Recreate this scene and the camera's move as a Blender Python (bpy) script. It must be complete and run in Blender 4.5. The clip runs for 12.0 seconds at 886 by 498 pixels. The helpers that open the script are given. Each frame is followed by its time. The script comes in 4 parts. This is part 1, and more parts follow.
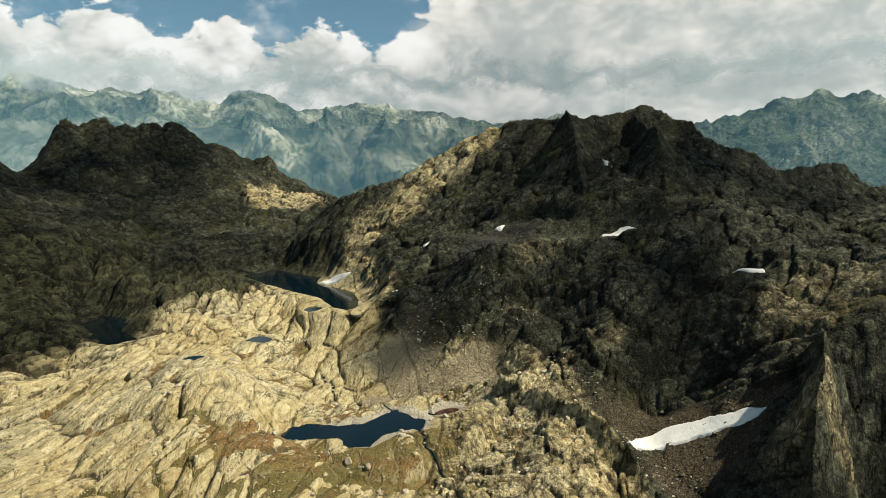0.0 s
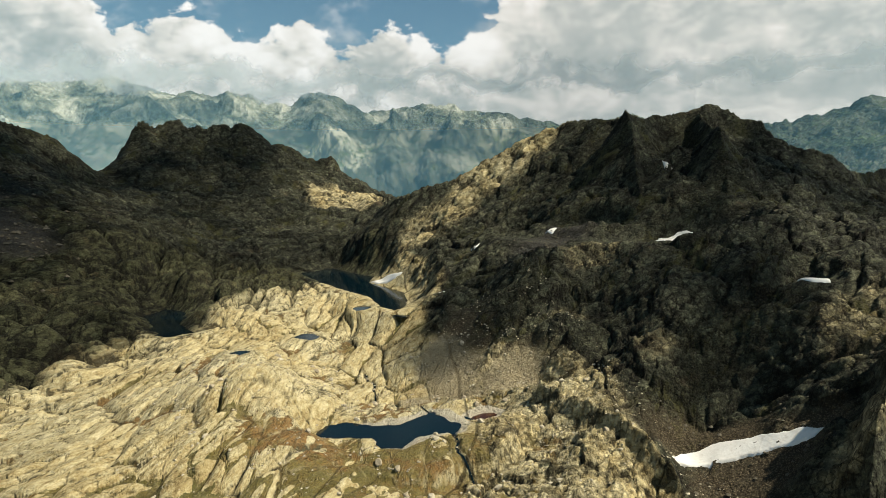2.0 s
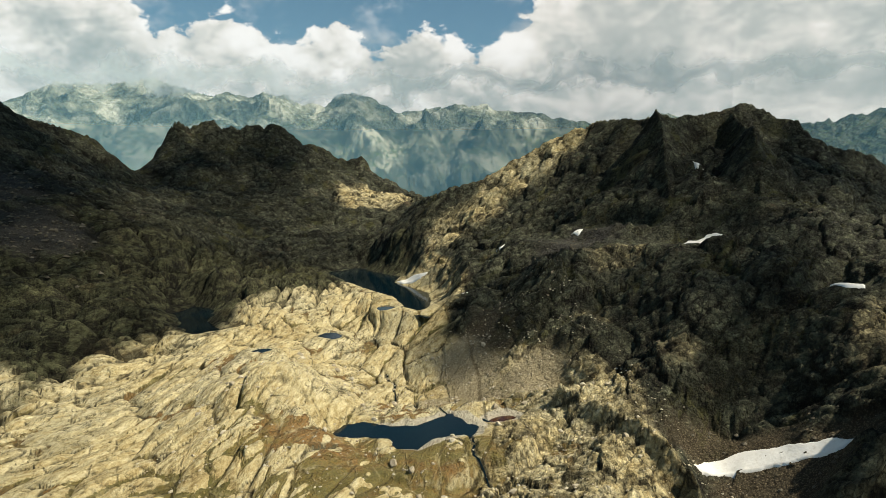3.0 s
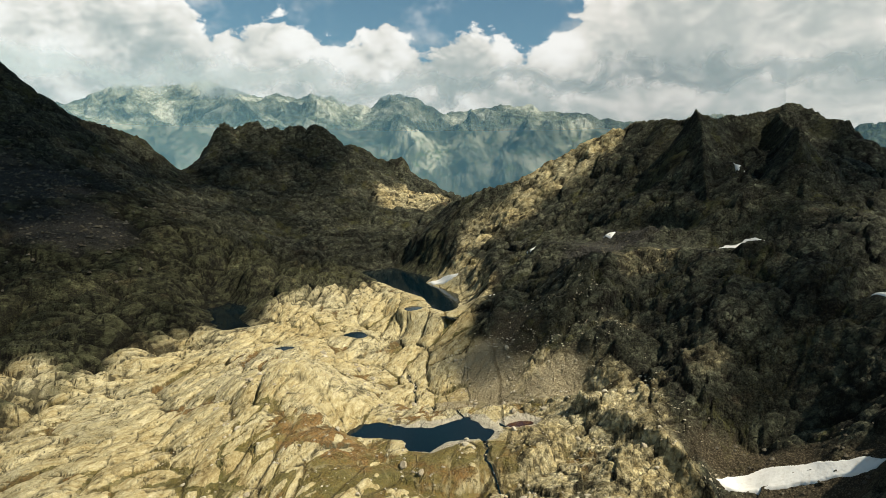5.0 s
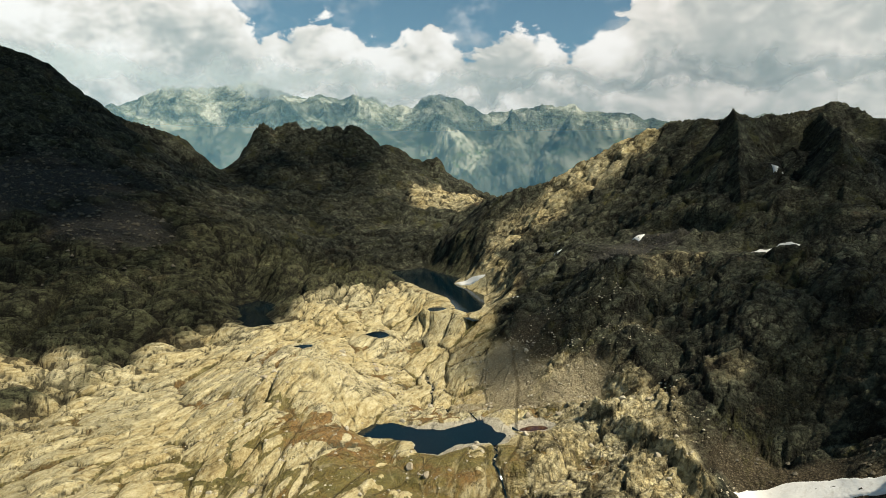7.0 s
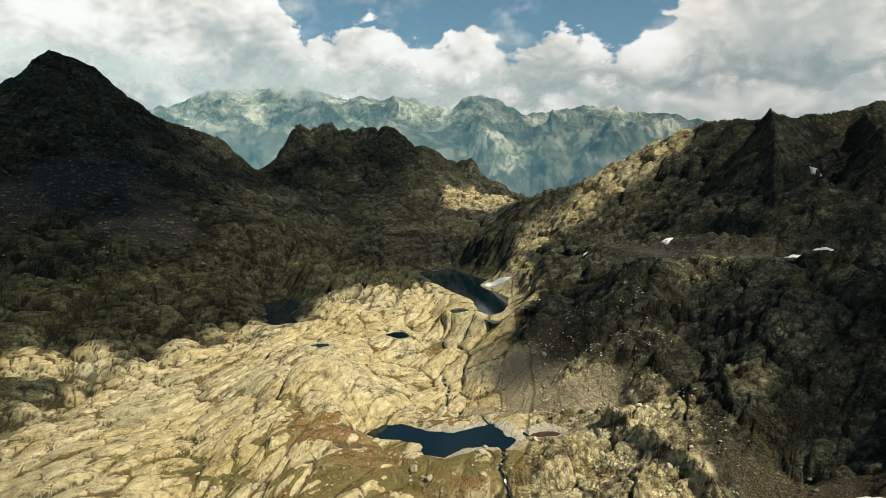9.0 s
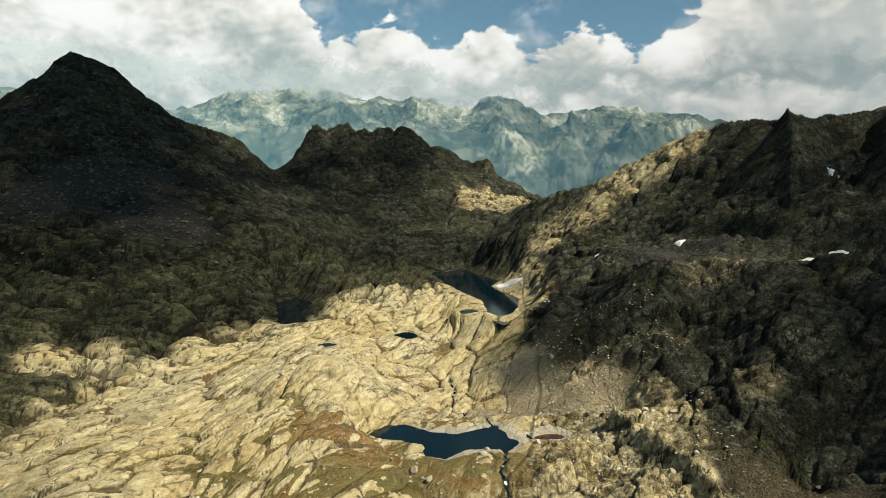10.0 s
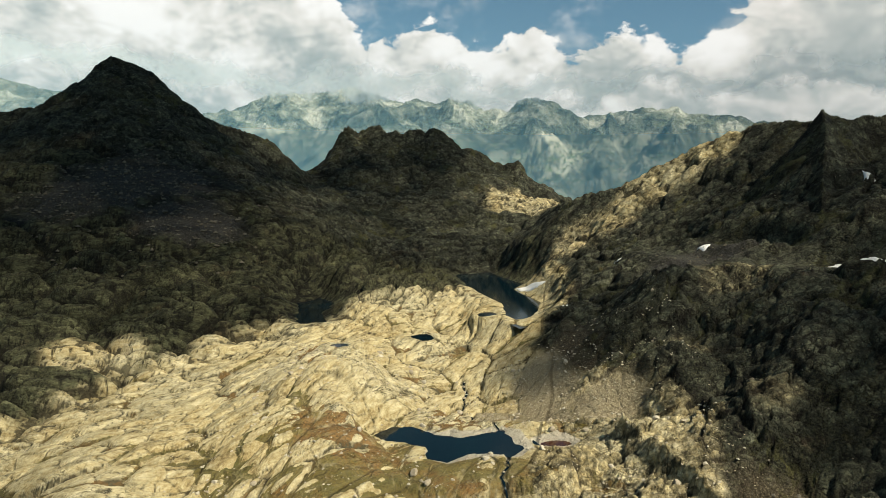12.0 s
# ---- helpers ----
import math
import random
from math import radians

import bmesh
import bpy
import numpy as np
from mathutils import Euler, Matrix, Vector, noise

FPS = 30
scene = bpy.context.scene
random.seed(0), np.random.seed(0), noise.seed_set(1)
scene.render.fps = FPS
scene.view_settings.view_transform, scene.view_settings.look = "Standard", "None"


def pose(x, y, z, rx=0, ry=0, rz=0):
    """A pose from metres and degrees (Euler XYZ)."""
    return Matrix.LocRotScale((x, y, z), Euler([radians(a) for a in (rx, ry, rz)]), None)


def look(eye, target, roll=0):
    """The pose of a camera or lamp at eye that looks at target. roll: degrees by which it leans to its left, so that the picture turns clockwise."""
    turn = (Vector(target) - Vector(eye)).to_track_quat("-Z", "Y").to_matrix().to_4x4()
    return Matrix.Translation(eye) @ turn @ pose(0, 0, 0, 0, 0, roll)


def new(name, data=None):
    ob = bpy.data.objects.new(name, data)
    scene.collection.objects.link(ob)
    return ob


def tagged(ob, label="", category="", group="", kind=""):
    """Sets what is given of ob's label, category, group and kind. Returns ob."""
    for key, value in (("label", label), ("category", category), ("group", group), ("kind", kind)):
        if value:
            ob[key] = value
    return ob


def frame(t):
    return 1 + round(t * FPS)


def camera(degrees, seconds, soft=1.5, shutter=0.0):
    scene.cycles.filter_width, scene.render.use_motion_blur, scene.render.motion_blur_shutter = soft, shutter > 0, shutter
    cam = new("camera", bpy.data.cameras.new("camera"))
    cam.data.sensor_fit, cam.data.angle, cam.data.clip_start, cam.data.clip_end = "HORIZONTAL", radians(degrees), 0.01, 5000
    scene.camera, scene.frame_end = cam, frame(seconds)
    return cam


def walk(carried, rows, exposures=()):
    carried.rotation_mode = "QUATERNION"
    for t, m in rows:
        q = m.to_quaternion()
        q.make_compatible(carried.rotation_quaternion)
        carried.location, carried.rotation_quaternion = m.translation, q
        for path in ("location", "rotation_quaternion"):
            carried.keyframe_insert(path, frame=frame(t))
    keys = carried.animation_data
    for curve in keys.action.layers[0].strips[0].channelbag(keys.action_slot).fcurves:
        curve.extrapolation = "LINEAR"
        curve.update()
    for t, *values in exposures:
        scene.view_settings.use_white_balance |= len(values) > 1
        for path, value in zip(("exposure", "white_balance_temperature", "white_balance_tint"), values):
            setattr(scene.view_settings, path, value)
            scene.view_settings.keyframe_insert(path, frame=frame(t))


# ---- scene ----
cam = camera(70.6, 12.0, soft=0.8)
PATH = [
    (0, (-42.295, -0.883, 120.405), (-41.487, 0.935, 120.198), -1.1),
    (0.5, (-38.843, -1.255, 120.398), (-38.081, 0.583, 120.193), -1.0),
    (1, (-35.378, -1.616, 120.391), (-34.667, 0.243, 120.187), -0.9),
    (1.5, (-31.903, -1.949, 120.381), (-31.239, -0.074, 120.179), -0.8),
    (2, (-28.422, -2.235, 120.373), (-27.808, -0.342, 120.172), -0.7),
    (2.5, (-24.938, -2.463, 120.368), (-24.372, -0.555, 120.168), -0.6),
    (3, (-21.442, -2.631, 120.364), (-20.927, -0.708, 120.165), -0.5),
    (5, (-7.393, -3.031, 120.354), (-7.019, -1.076, 120.158), -0.1),
    (5.5, (-3.87, -3.065, 120.354), (-3.528, -1.104, 120.158), -0.1),
    (6, (-0.336, -3.028, 120.356), (-0.027, -1.062, 120.161), 0.1),
    (6.5, (3.213, -2.925, 120.363), (3.49, -0.954, 120.167), 0.1),
    (7, (6.774, -2.762, 120.373), (7.017, -0.787, 120.178), 0.2),
    (9, (21.088, -1.893, 120.493), (21.203, 0.095, 120.3), 0.5),
    (9.5, (24.701, -1.609, 120.509), (24.786, 0.38, 120.317), 0.6),
    (10, (28.346, -1.269, 120.523), (28.401, 0.721, 120.331), 0.7),
    (10.5, (32.024, -0.893, 120.535), (32.051, 1.098, 120.344), 0.6),
    (11, (35.727, -0.489, 120.547), (35.723, 1.502, 120.357), 0.8),
    (11.5, (39.443, -0.073, 120.558), (39.41, 1.918, 120.37), 0.8),
    (12, (43.164, 0.347, 120.569), (43.1, 2.337, 120.382), 1.0),
]
walk(cam, [(t, look(eye, target, roll)) for t, eye, target, roll in PATH])

# ---- sky and sun ----
SUN_TURN, SUN_HEIGHT = 118.0, 50.0  # degrees from straight up the valley towards its right side; above the horizon
SUN_WAY = Vector((math.cos(radians(SUN_HEIGHT)) * math.sin(radians(SUN_TURN)), math.cos(radians(SUN_HEIGHT)) * math.cos(radians(SUN_TURN)), math.sin(radians(SUN_HEIGHT))))
scene.view_settings.exposure = 0.42


class Tree:
    """A node tree in short."""

    def __init__(self, tree):
        self.tree = tree
        tree.nodes.clear()

    def node(self, kind, **settings):
        n = self.tree.nodes.new(kind)
        for key, value in settings.items():
            if key == "operation":
                n.operation = value
            elif key == "blend":
                n.data_type, n.blend_type = "RGBA", value
            elif key == "feature":
                n.feature = value
            elif key == "attribute":
                n.attribute_name = value
            elif key == "sky":
                n.sky_type = value
            elif key == "clamp":
                n.clamp = value
        return n

    def set(self, n, **values):
        for key, value in values.items():
            self.link(value, n.inputs[key.replace("_", " ")])
        return n

    def link(self, value, socket):
        if isinstance(value, bpy.types.NodeSocket):
            self.tree.links.new(value, socket)
        else:
            socket.default_value = value

    def math(self, op, a, b=0.0, c=0.0):
        n = self.node("ShaderNodeMath", operation=op)
        for i, v in enumerate((a, b, c)):
            self.link(v, n.inputs[i])
        return n.outputs[0]

    def vmath(self, op, a, b=(0, 0, 0)):
        n = self.node("ShaderNodeVectorMath", operation=op)
        self.link(a, n.inputs[0]), self.link(b, n.inputs[1])
        return n.outputs[0]

    def span(self, v, a, b, low=0.0, high=1.0):
        n = self.node("ShaderNodeMapRange", clamp=True)
        n.interpolation_type = "SMOOTHSTEP"
        for i, w in enumerate((v, a, b, low, high)):
            self.link(w, n.inputs[i])
        return n.outputs[0]

    def span_straight(self, v, a, b):
        n = self.node("ShaderNodeMapRange", clamp=True)
        for i, w in enumerate((v, a, b, 0.0, 1.0)):
            self.link(w, n.inputs[i])
        return n.outputs[0]

    def noise(self, where, scale, detail=6.0, rough=0.55, warp=0.0):
        n = self.node("ShaderNodeTexNoise")
        self.set(n, Vector=where, Scale=scale, Detail=detail, Roughness=rough, Distortion=warp)
        return n.outputs[0]

    def cells(self, where, scale, feature="DISTANCE_TO_EDGE"):
        n = self.node("ShaderNodeTexVoronoi", feature=feature)
        self.set(n, Vector=where, Scale=scale)
        return n.outputs["Distance"]

    def mix(self, f, a, b, blend="MIX"):
        n = self.node("ShaderNodeMix", blend=blend)
        self.link(f, n.inputs[0]), self.link(a, n.inputs[6]), self.link(b, n.inputs[7])
        return n.outputs[2]

    def ramp(self, f, stops):
        n = self.node("ShaderNodeValToRGB")
        ramp = n.color_ramp
        while len(ramp.elements) < len(stops):
            ramp.elements.new(0.5)
        for e, (at, colour) in zip(ramp.elements, stops):
            e.position = at
            e.color = (*colour, 1) if isinstance(colour, tuple) else (colour, colour, colour, 1)
        self.link(f, n.inputs[0])
        return n.outputs[0]


def make_world():
    world = bpy.data.worlds.new("sky")
    world.use_nodes = True
    scene.world = world
    t = Tree(world.node_tree)
    sky = t.node("ShaderNodeTexSky", sky="NISHITA")
    sky.sun_disc, sky.sun_elevation, sky.sun_rotation, sky.altitude = False, radians(SUN_HEIGHT), radians(SUN_TURN), 2400
    sky.dust_density = 1.5
    way = t.node("ShaderNodeTexCoord").outputs["Generated"]
    parts = t.node("ShaderNodeSeparateXYZ")
    t.link(way, parts.inputs[0])
    x, y, z = parts.outputs
    turn = t.math("MULTIPLY", t.math("ARCTAN2", x, y), 180 / math.pi)
    rise = t.math("MULTIPLY", t.math("ARCSINE", z), 180 / math.pi)
    where = t.node("ShaderNodeCombineXYZ")
    t.link(turn, where.inputs[0]), t.link(t.math("MULTIPLY", rise, 1.5), where.inputs[1])
    w = where.outputs[0]
    big, small = t.noise(w, 0.09, 3, 0.5), t.noise(w, 0.22, 10, 0.58, 0.4)
    puffs = t.cells(t.vmath("ADD", w, (3.1, 0.7, 0)), 0.3, "SMOOTH_F1")
    # the tops of the heaped clouds, and the blue gap above them
    top = t.ramp(t.span_straight(turn, -30, 50), SKYLINE_OF_CLOUDS)
    ragged = t.math("ADD", t.math("MULTIPLY", t.math("SUBTRACT", small, 0.5), 6.0), t.math("MULTIPLY", t.math("SUBTRACT", t.noise(w, 0.7, 8, 0.6), 0.5), 3.0))
    edge = t.math("SUBTRACT", t.math("ADD", t.math("MULTIPLY", top, 30), ragged), t.math("MULTIPLY", puffs, 1.6))
    below = t.math("SUBTRACT", edge, rise)
    heap = t.span(below, -0.2, 0.45)
    wisps = t.span(t.noise(w, 0.16, 6, 0.6), 0.5, 0.75, 0, 0.5)
    heap = t.math("MULTIPLY", t.math("MAXIMUM", heap, wisps), t.span(rise, 22, 38, 1, 0.1))
    heap = t.math("MULTIPLY", heap, t.span(t.math("ABSOLUTE", t.math("SUBTRACT", turn, 12)), 52, 80, 1, 0.12))
    curl = t.noise(w, 0.55, 9, 0.62, 0.5)
    small_lit = t.math("ADD", t.math("MULTIPLY", t.math("SUBTRACT", small, 0.5), 2.1), t.math("MULTIPLY", t.math("SUBTRACT", curl, 0.5), 0.9))
    lit = t.math("ADD", small_lit, t.math("MULTIPLY", t.math("SUBTRACT", big, 0.5), 1.5))
    lit = t.math("ADD", lit, t.span(below, 5, 0.2, 0.0, 0.3))
    lit = t.math("MULTIPLY", lit, t.span(turn, 14, 30, 1, 0.6))
    lit = t.math("SUBTRACT", lit, t.span(turn, 16, 32, 0, 0.12))
    grey = t.ramp(t.span(lit, -0.8, 0.75), [(0.0, (0.33, 0.37, 0.355)), (0.35, (0.50, 0.515, 0.48)), (0.6, (0.74, 0.71, 0.65)), (0.85, (0.93, 0.905, 0.86))])
    open_sky = t.node("ShaderNodeBackground")
    t.set(open_sky, Color=t.mix(1.0, sky.outputs[0], (0.95, 1.12, 0.95, 1), "MULTIPLY"), Strength=SKY_STRENGTH)
    cloud = t.node("ShaderNodeBackground")
    t.set(cloud, Color=grey, Strength=CLOUD_STRENGTH)
    mixed, out = t.node("ShaderNodeMixShader"), t.node("ShaderNodeOutputWorld")
    t.link(heap, mixed.inputs[0])
    t.link(open_sky.outputs[0], mixed.inputs[1]), t.link(cloud.outputs[0], mixed.inputs[2])
    t.link(mixed.outputs[0], out.inputs[0])


# top of the clouds, as a share of 30 degrees, along the horizon from -30 to 50 degrees
SKYLINE_OF_CLOUDS = [(0.0, 0.60), (0.15, 0.66), (0.225, 0.58), (0.262, 0.44), (0.335, 0.52), (0.385, 0.43), (0.45, 0.50), (0.49, 0.43), (0.54, 0.48), (0.6, 0.42), (0.66, 0.52), (0.76, 0.95), (1.0, 0.95)]
SKY_STRENGTH, CLOUD_STRENGTH = 0.075, 0.9
make_world()
sun = new("sun", bpy.data.lights.new("sun", "SUN"))
sun.data.energy, sun.data.angle, sun.data.color = 5.0, radians(0.9), (1.0, 0.925, 0.74)
sun.matrix_world = look(SUN_WAY * 1000, (0, 0, 0))


# ---- materials ----
def surface(name, build):
    m = bpy.data.materials.new(name)
    m.use_nodes = True
    t = Tree(m.node_tree)
    out = t.node("ShaderNodeOutputMaterial")
    t.link(build(t), out.inputs[0])
    return m


def principled(t, **values):
    n = t.node("ShaderNodeBsdfPrincipled")
    t.set(n, **values)
    return n


def bumped(t, height, strength, distance):
    n = t.node("ShaderNodeBump")
    t.set(n, Height=height, Strength=strength, Distance=distance)
    return n.outputs[0]


def mountain_rock(t):
    where = t.node("ShaderNodeNewGeometry")
    p, normal = where.outputs["Position"], where.outputs["Normal"]
    mark = {key: t.node("ShaderNodeAttribute", attribute=key).outputs["Fac"] for key in ("turf", "slab", "beach", "scree", "pale", "joint", "along", "over")}
    up = t.node("ShaderNodeSeparateXYZ")
    t.link(normal, up.inputs[0])
    wide, mid, fine = t.noise(p, 0.018, 5), t.noise(p, 0.12, 8, 0.65), t.noise(p, 0.9, 8, 0.7)
    bed = t.node("ShaderNodeCombineXYZ")
    high = t.node("ShaderNodeSeparateXYZ")
    t.link(p, high.inputs[0])
    t.link(mark["along"], bed.inputs[0]), t.link(mark["over"], bed.inputs[1]), t.link(high.outputs[2], bed.inputs[2])
    beds = t.vmath("MULTIPLY", bed.outputs[0], (0.42, 1.0, 1.2))
    seams = t.noise(beds, 0.13, 6, 0.6, 1.2)
    streak = t.math("ADD", t.math("MULTIPLY", t.noise(beds, 0.30, 8, 0.68, 0.6), mark["slab"]), t.math("MULTIPLY", t.noise(p, 0.22, 8, 0.68, 0.4), t.math("SUBTRACT", 1.0, mark["slab"])))
    pale = t.ramp(t.math("ADD", t.math("MULTIPLY", streak, 0.44), t.math("ADD", t.math("MULTIPLY", wide, 0.34), t.math("MULTIPLY", fine, 0.22))),
                  [(0.36, (0.17, 0.118, 0.05)), (0.43, (0.34, 0.262, 0.122)), (0.50, (0.49, 0.41, 0.225)), (0.6, (0.68, 0.60, 0.39))])
    # Darker stone of the overcast slopes; part of its darkness is painted cloud shade.
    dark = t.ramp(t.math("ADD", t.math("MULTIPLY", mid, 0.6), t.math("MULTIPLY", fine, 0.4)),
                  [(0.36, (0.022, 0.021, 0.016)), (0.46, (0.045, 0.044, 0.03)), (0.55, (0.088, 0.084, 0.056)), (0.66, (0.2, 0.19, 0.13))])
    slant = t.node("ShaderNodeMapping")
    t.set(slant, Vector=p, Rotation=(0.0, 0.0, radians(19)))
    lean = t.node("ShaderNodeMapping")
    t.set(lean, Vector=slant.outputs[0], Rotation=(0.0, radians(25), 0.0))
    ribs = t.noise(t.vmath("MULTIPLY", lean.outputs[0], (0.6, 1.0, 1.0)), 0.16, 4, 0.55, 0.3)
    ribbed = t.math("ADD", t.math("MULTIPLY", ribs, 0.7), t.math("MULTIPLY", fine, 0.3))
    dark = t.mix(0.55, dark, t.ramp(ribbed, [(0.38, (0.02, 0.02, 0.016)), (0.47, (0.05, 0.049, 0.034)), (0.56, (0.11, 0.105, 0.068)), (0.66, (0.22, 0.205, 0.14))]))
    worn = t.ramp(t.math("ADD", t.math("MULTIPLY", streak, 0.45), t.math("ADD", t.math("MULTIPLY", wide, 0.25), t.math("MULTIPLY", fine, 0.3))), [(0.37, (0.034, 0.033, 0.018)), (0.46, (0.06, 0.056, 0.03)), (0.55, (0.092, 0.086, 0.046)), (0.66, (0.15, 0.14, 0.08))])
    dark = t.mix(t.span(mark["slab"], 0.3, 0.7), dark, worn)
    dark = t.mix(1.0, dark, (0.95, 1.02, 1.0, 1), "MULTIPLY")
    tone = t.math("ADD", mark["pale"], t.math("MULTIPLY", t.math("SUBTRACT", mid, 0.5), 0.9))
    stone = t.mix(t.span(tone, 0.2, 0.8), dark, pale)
    rust = t.span(t.math("ADD", t.noise(p, 0.035, 6, 0.6), t.math("MULTIPLY", streak, 0.3)), 0.74, 0.9, 0, 0.2)
    stone = t.mix(rust, stone, (0.25, 0.13, 0.06, 1))
    crack = t.span(t.math("ABSOLUTE", t.math("SUBTRACT", seams, 0.5)), 0.0, 0.016, 1, 0)
    crack = t.math("MULTIPLY", crack, t.span(wide, 0.45, 0.6))
    thin = t.span(t.math("ABSOLUTE", t.math("SUBTRACT", t.noise(beds, 0.34, 3, 0.5, 0.8), 0.5)), 0.0, 0.016, 0.7, 0)
    crack = t.math("MAXIMUM", crack, t.math("MULTIPLY", thin, t.span(mid, 0.5, 0.62)))
    # Soil in the joints, with crevice shade painted in as near-black.
    dirt_and_shade = t.math("MAXIMUM", crack, t.math("MINIMUM", t.math("MULTIPLY", mark["joint"], t.span(mid, 0.4, 0.54, 0.15, 1)), 1.0))
    stone = t.mix(t.math("MULTIPLY", dirt_and_shade, 0.85), stone, (0.008, 0.007, 0.005, 1))
    # broken rock: blocks of their own tone parted by clefts painted black as shade
    stir = t.node("ShaderNodeTexNoise")
    t.set(stir, Vector=p, Scale=0.25, Detail=4.0, Roughness=0.6)
    warped = t.vmath("ADD", t.mix(t.span(mark["slab"], 0.45, 0.55), p, t.vmath("MULTIPLY", beds, (1.3, 1.0, 1.0))), t.vmath("MULTIPLY", t.vmath("SUBTRACT", stir.outputs["Color"], (0.5, 0.5, 0.5)), (5.0, 5.0, 5.0)))
    cleft, facet, step = 0.0, 0.0, 0.0
    for scale, share, width in ((0.065, 1.0, 0.09), (0.16, 1.0, 0.13), (0.42, 0.6, 0.17)):
        gap = t.cells(warped, scale)
        block = t.node("ShaderNodeTexVoronoi")
        t.set(block, Vector=warped, Scale=scale)
        split = t.node("ShaderNodeSeparateXYZ")
        t.link(block.outputs["Color"], split.inputs[0])
        cleft = t.math("MAXIMUM", cleft, t.span(gap, 0.0, width, share, 0.0))
        facet = t.math("ADD", facet, t.math("MULTIPLY", split.outputs[0], 0.34))
        step = t.math("ADD", step, t.math("MULTIPLY", t.math("ADD", t.math("MINIMUM", gap, 0.3), t.math("MULTIPLY", split.outputs[1], 0.5)), share))
    bare = t.span(mark["slab"], 0.3, 0.8, 1.0, 0.1)
    bare = t.math("MAXIMUM", bare, t.span(mark["pale"], 0.2, 0.7, 0.8, 0.0))
    cleft = t.math("MULTIPLY", t.math("MULTIPLY", cleft, t.span(mid, 0.40, 0.56, 0.35, 1.0)), t.math("MULTIPLY", bare, t.span(mark["pale"], 0.4, 0.9, 1.0, 0.6)))
    shade_of = t.math("ADD", 1.0, t.math("MULTIPLY", t.math("MULTIPLY", t.math("SUBTRACT", facet, 0.5), 1.7), bare))
    stone = t.mix(1.0, stone, shade_of, "MULTIPLY")
    stone = t.mix(t.math("MULTIPLY", cleft, 0.85), stone, (0.006, 0.005, 0.004, 1))
    lichen = t.span(t.math("ADD", fine, t.math("MULTIPLY", wide, 0.6)), 0.82, 1.0, 0, 0.35)
    stone = t.mix(lichen, stone, (0.10, 0.10, 0.045, 1))
    pebbles = t.span(t.cells(p, 1.1, "F1"), 0.1, 0.6)
    scree = t.mix(pebbles, (0.17, 0.135, 0.085, 1), (0.055, 0.042, 0.026, 1))
    dark_scree = t.mix(pebbles, (0.10, 0.095, 0.085, 1), (0.03, 0.027, 0.023, 1))
    low = t.node("ShaderNodeSeparateXYZ")
    t.link(p, low.inputs[0])
    # scree turns darker and greyer higher up
    scree = t.mix(t.span(low.outputs[2], 25, 45), scree, dark_scree)
    gravel = t.mix(pebbles, (0.36, 0.31, 0.21, 1), (0.2, 0.165, 0.105, 1))
    scree = t.mix(t.span(mark["pale"], 0.3, 0.7), scree, gravel)
    stone = t.mix(t.math("MULTIPLY", mark["scree"], 0.85), stone, scree)
    beach = t.mix(fine, (0.33, 0.29, 0.22, 1), (0.5, 0.46, 0.37, 1))
    bloom = t.math("ADD", t.math("MULTIPLY", wide, 0.7), t.math("MULTIPLY", mid, 0.4))
    ochre = t.ramp(bloom, [(0.45, (0.085, 0.08, 0.02)), (0.54, (0.15, 0.112, 0.028)), (0.62, (0.21, 0.105, 0.028))])
    olive = t.ramp(bloom, [(0.45, (0.03, 0.034, 0.013)), (0.54, (0.058, 0.06, 0.02)), (0.64, (0.095, 0.09, 0.028))])
    grass = t.mix(t.span(mark["pale"], 0.2, 0.8), olive, ochre)
    grass = t.mix(t.span(fine, 0.4, 0.65, 0, 0.65), grass, (0.035, 0.03, 0.012, 1))
    flat = t.span(up.outputs[2], 0.35, 0.6)
    tufts = t.noise(p, 0.32, 6, 0.7)
    cover = t.math("ADD", mark["turf"], t.math("MULTIPLY", t.math("SUBTRACT", tufts, 0.5), 1.7))
    cover = t.math("ADD", cover, t.math("MULTIPLY", t.math("SUBTRACT", fine, 0.5), 0.8))
    cover = t.math("MULTIPLY", t.span(cover, 0.5, 0.6), flat)
    cover = t.math("MULTIPLY", cover, t.math("SUBTRACT", 1.0, t.math("MULTIPLY", mark["scree"], 0.6)))
    open_crack = t.math("MULTIPLY", t.math("MINIMUM", mark["joint"], 1.0), t.span(mark["pale"], 0.2, 0.8, 0.85, 0.45))
    cover = t.math("MULTIPLY", cover, t.math("SUBTRACT", 1.0, t.math("MAXIMUM", open_crack, t.math("MULTIPLY", cleft, 0.8))))
    colour = t.mix(t.math("MULTIPLY", cover, 0.92), stone, grass)
    colour = t.mix(t.math("MULTIPLY", t.span(t.math("ADD", mark["beach"], t.math("MULTIPLY", t.math("SUBTRACT", mid, 0.5), 0.7)), 0.4, 0.7), 0.9), colour, beach)
    relief = t.math("ADD", t.math("MULTIPLY", fine, 0.5), t.math("MULTIPLY", streak, 0.7))
    relief = t.math("SUBTRACT", relief, t.math("MULTIPLY", dirt_and_shade, 0.5))
    relief = t.math("ADD", relief, t.math("MULTIPLY", t.math("MULTIPLY", step, bare), 1.1))
    return principled(t, Base_Color=colour, Roughness=0.92, Specular_IOR_Level=0.15, Normal=bumped(t, relief, 1.0, 1.8)).outputs[0]


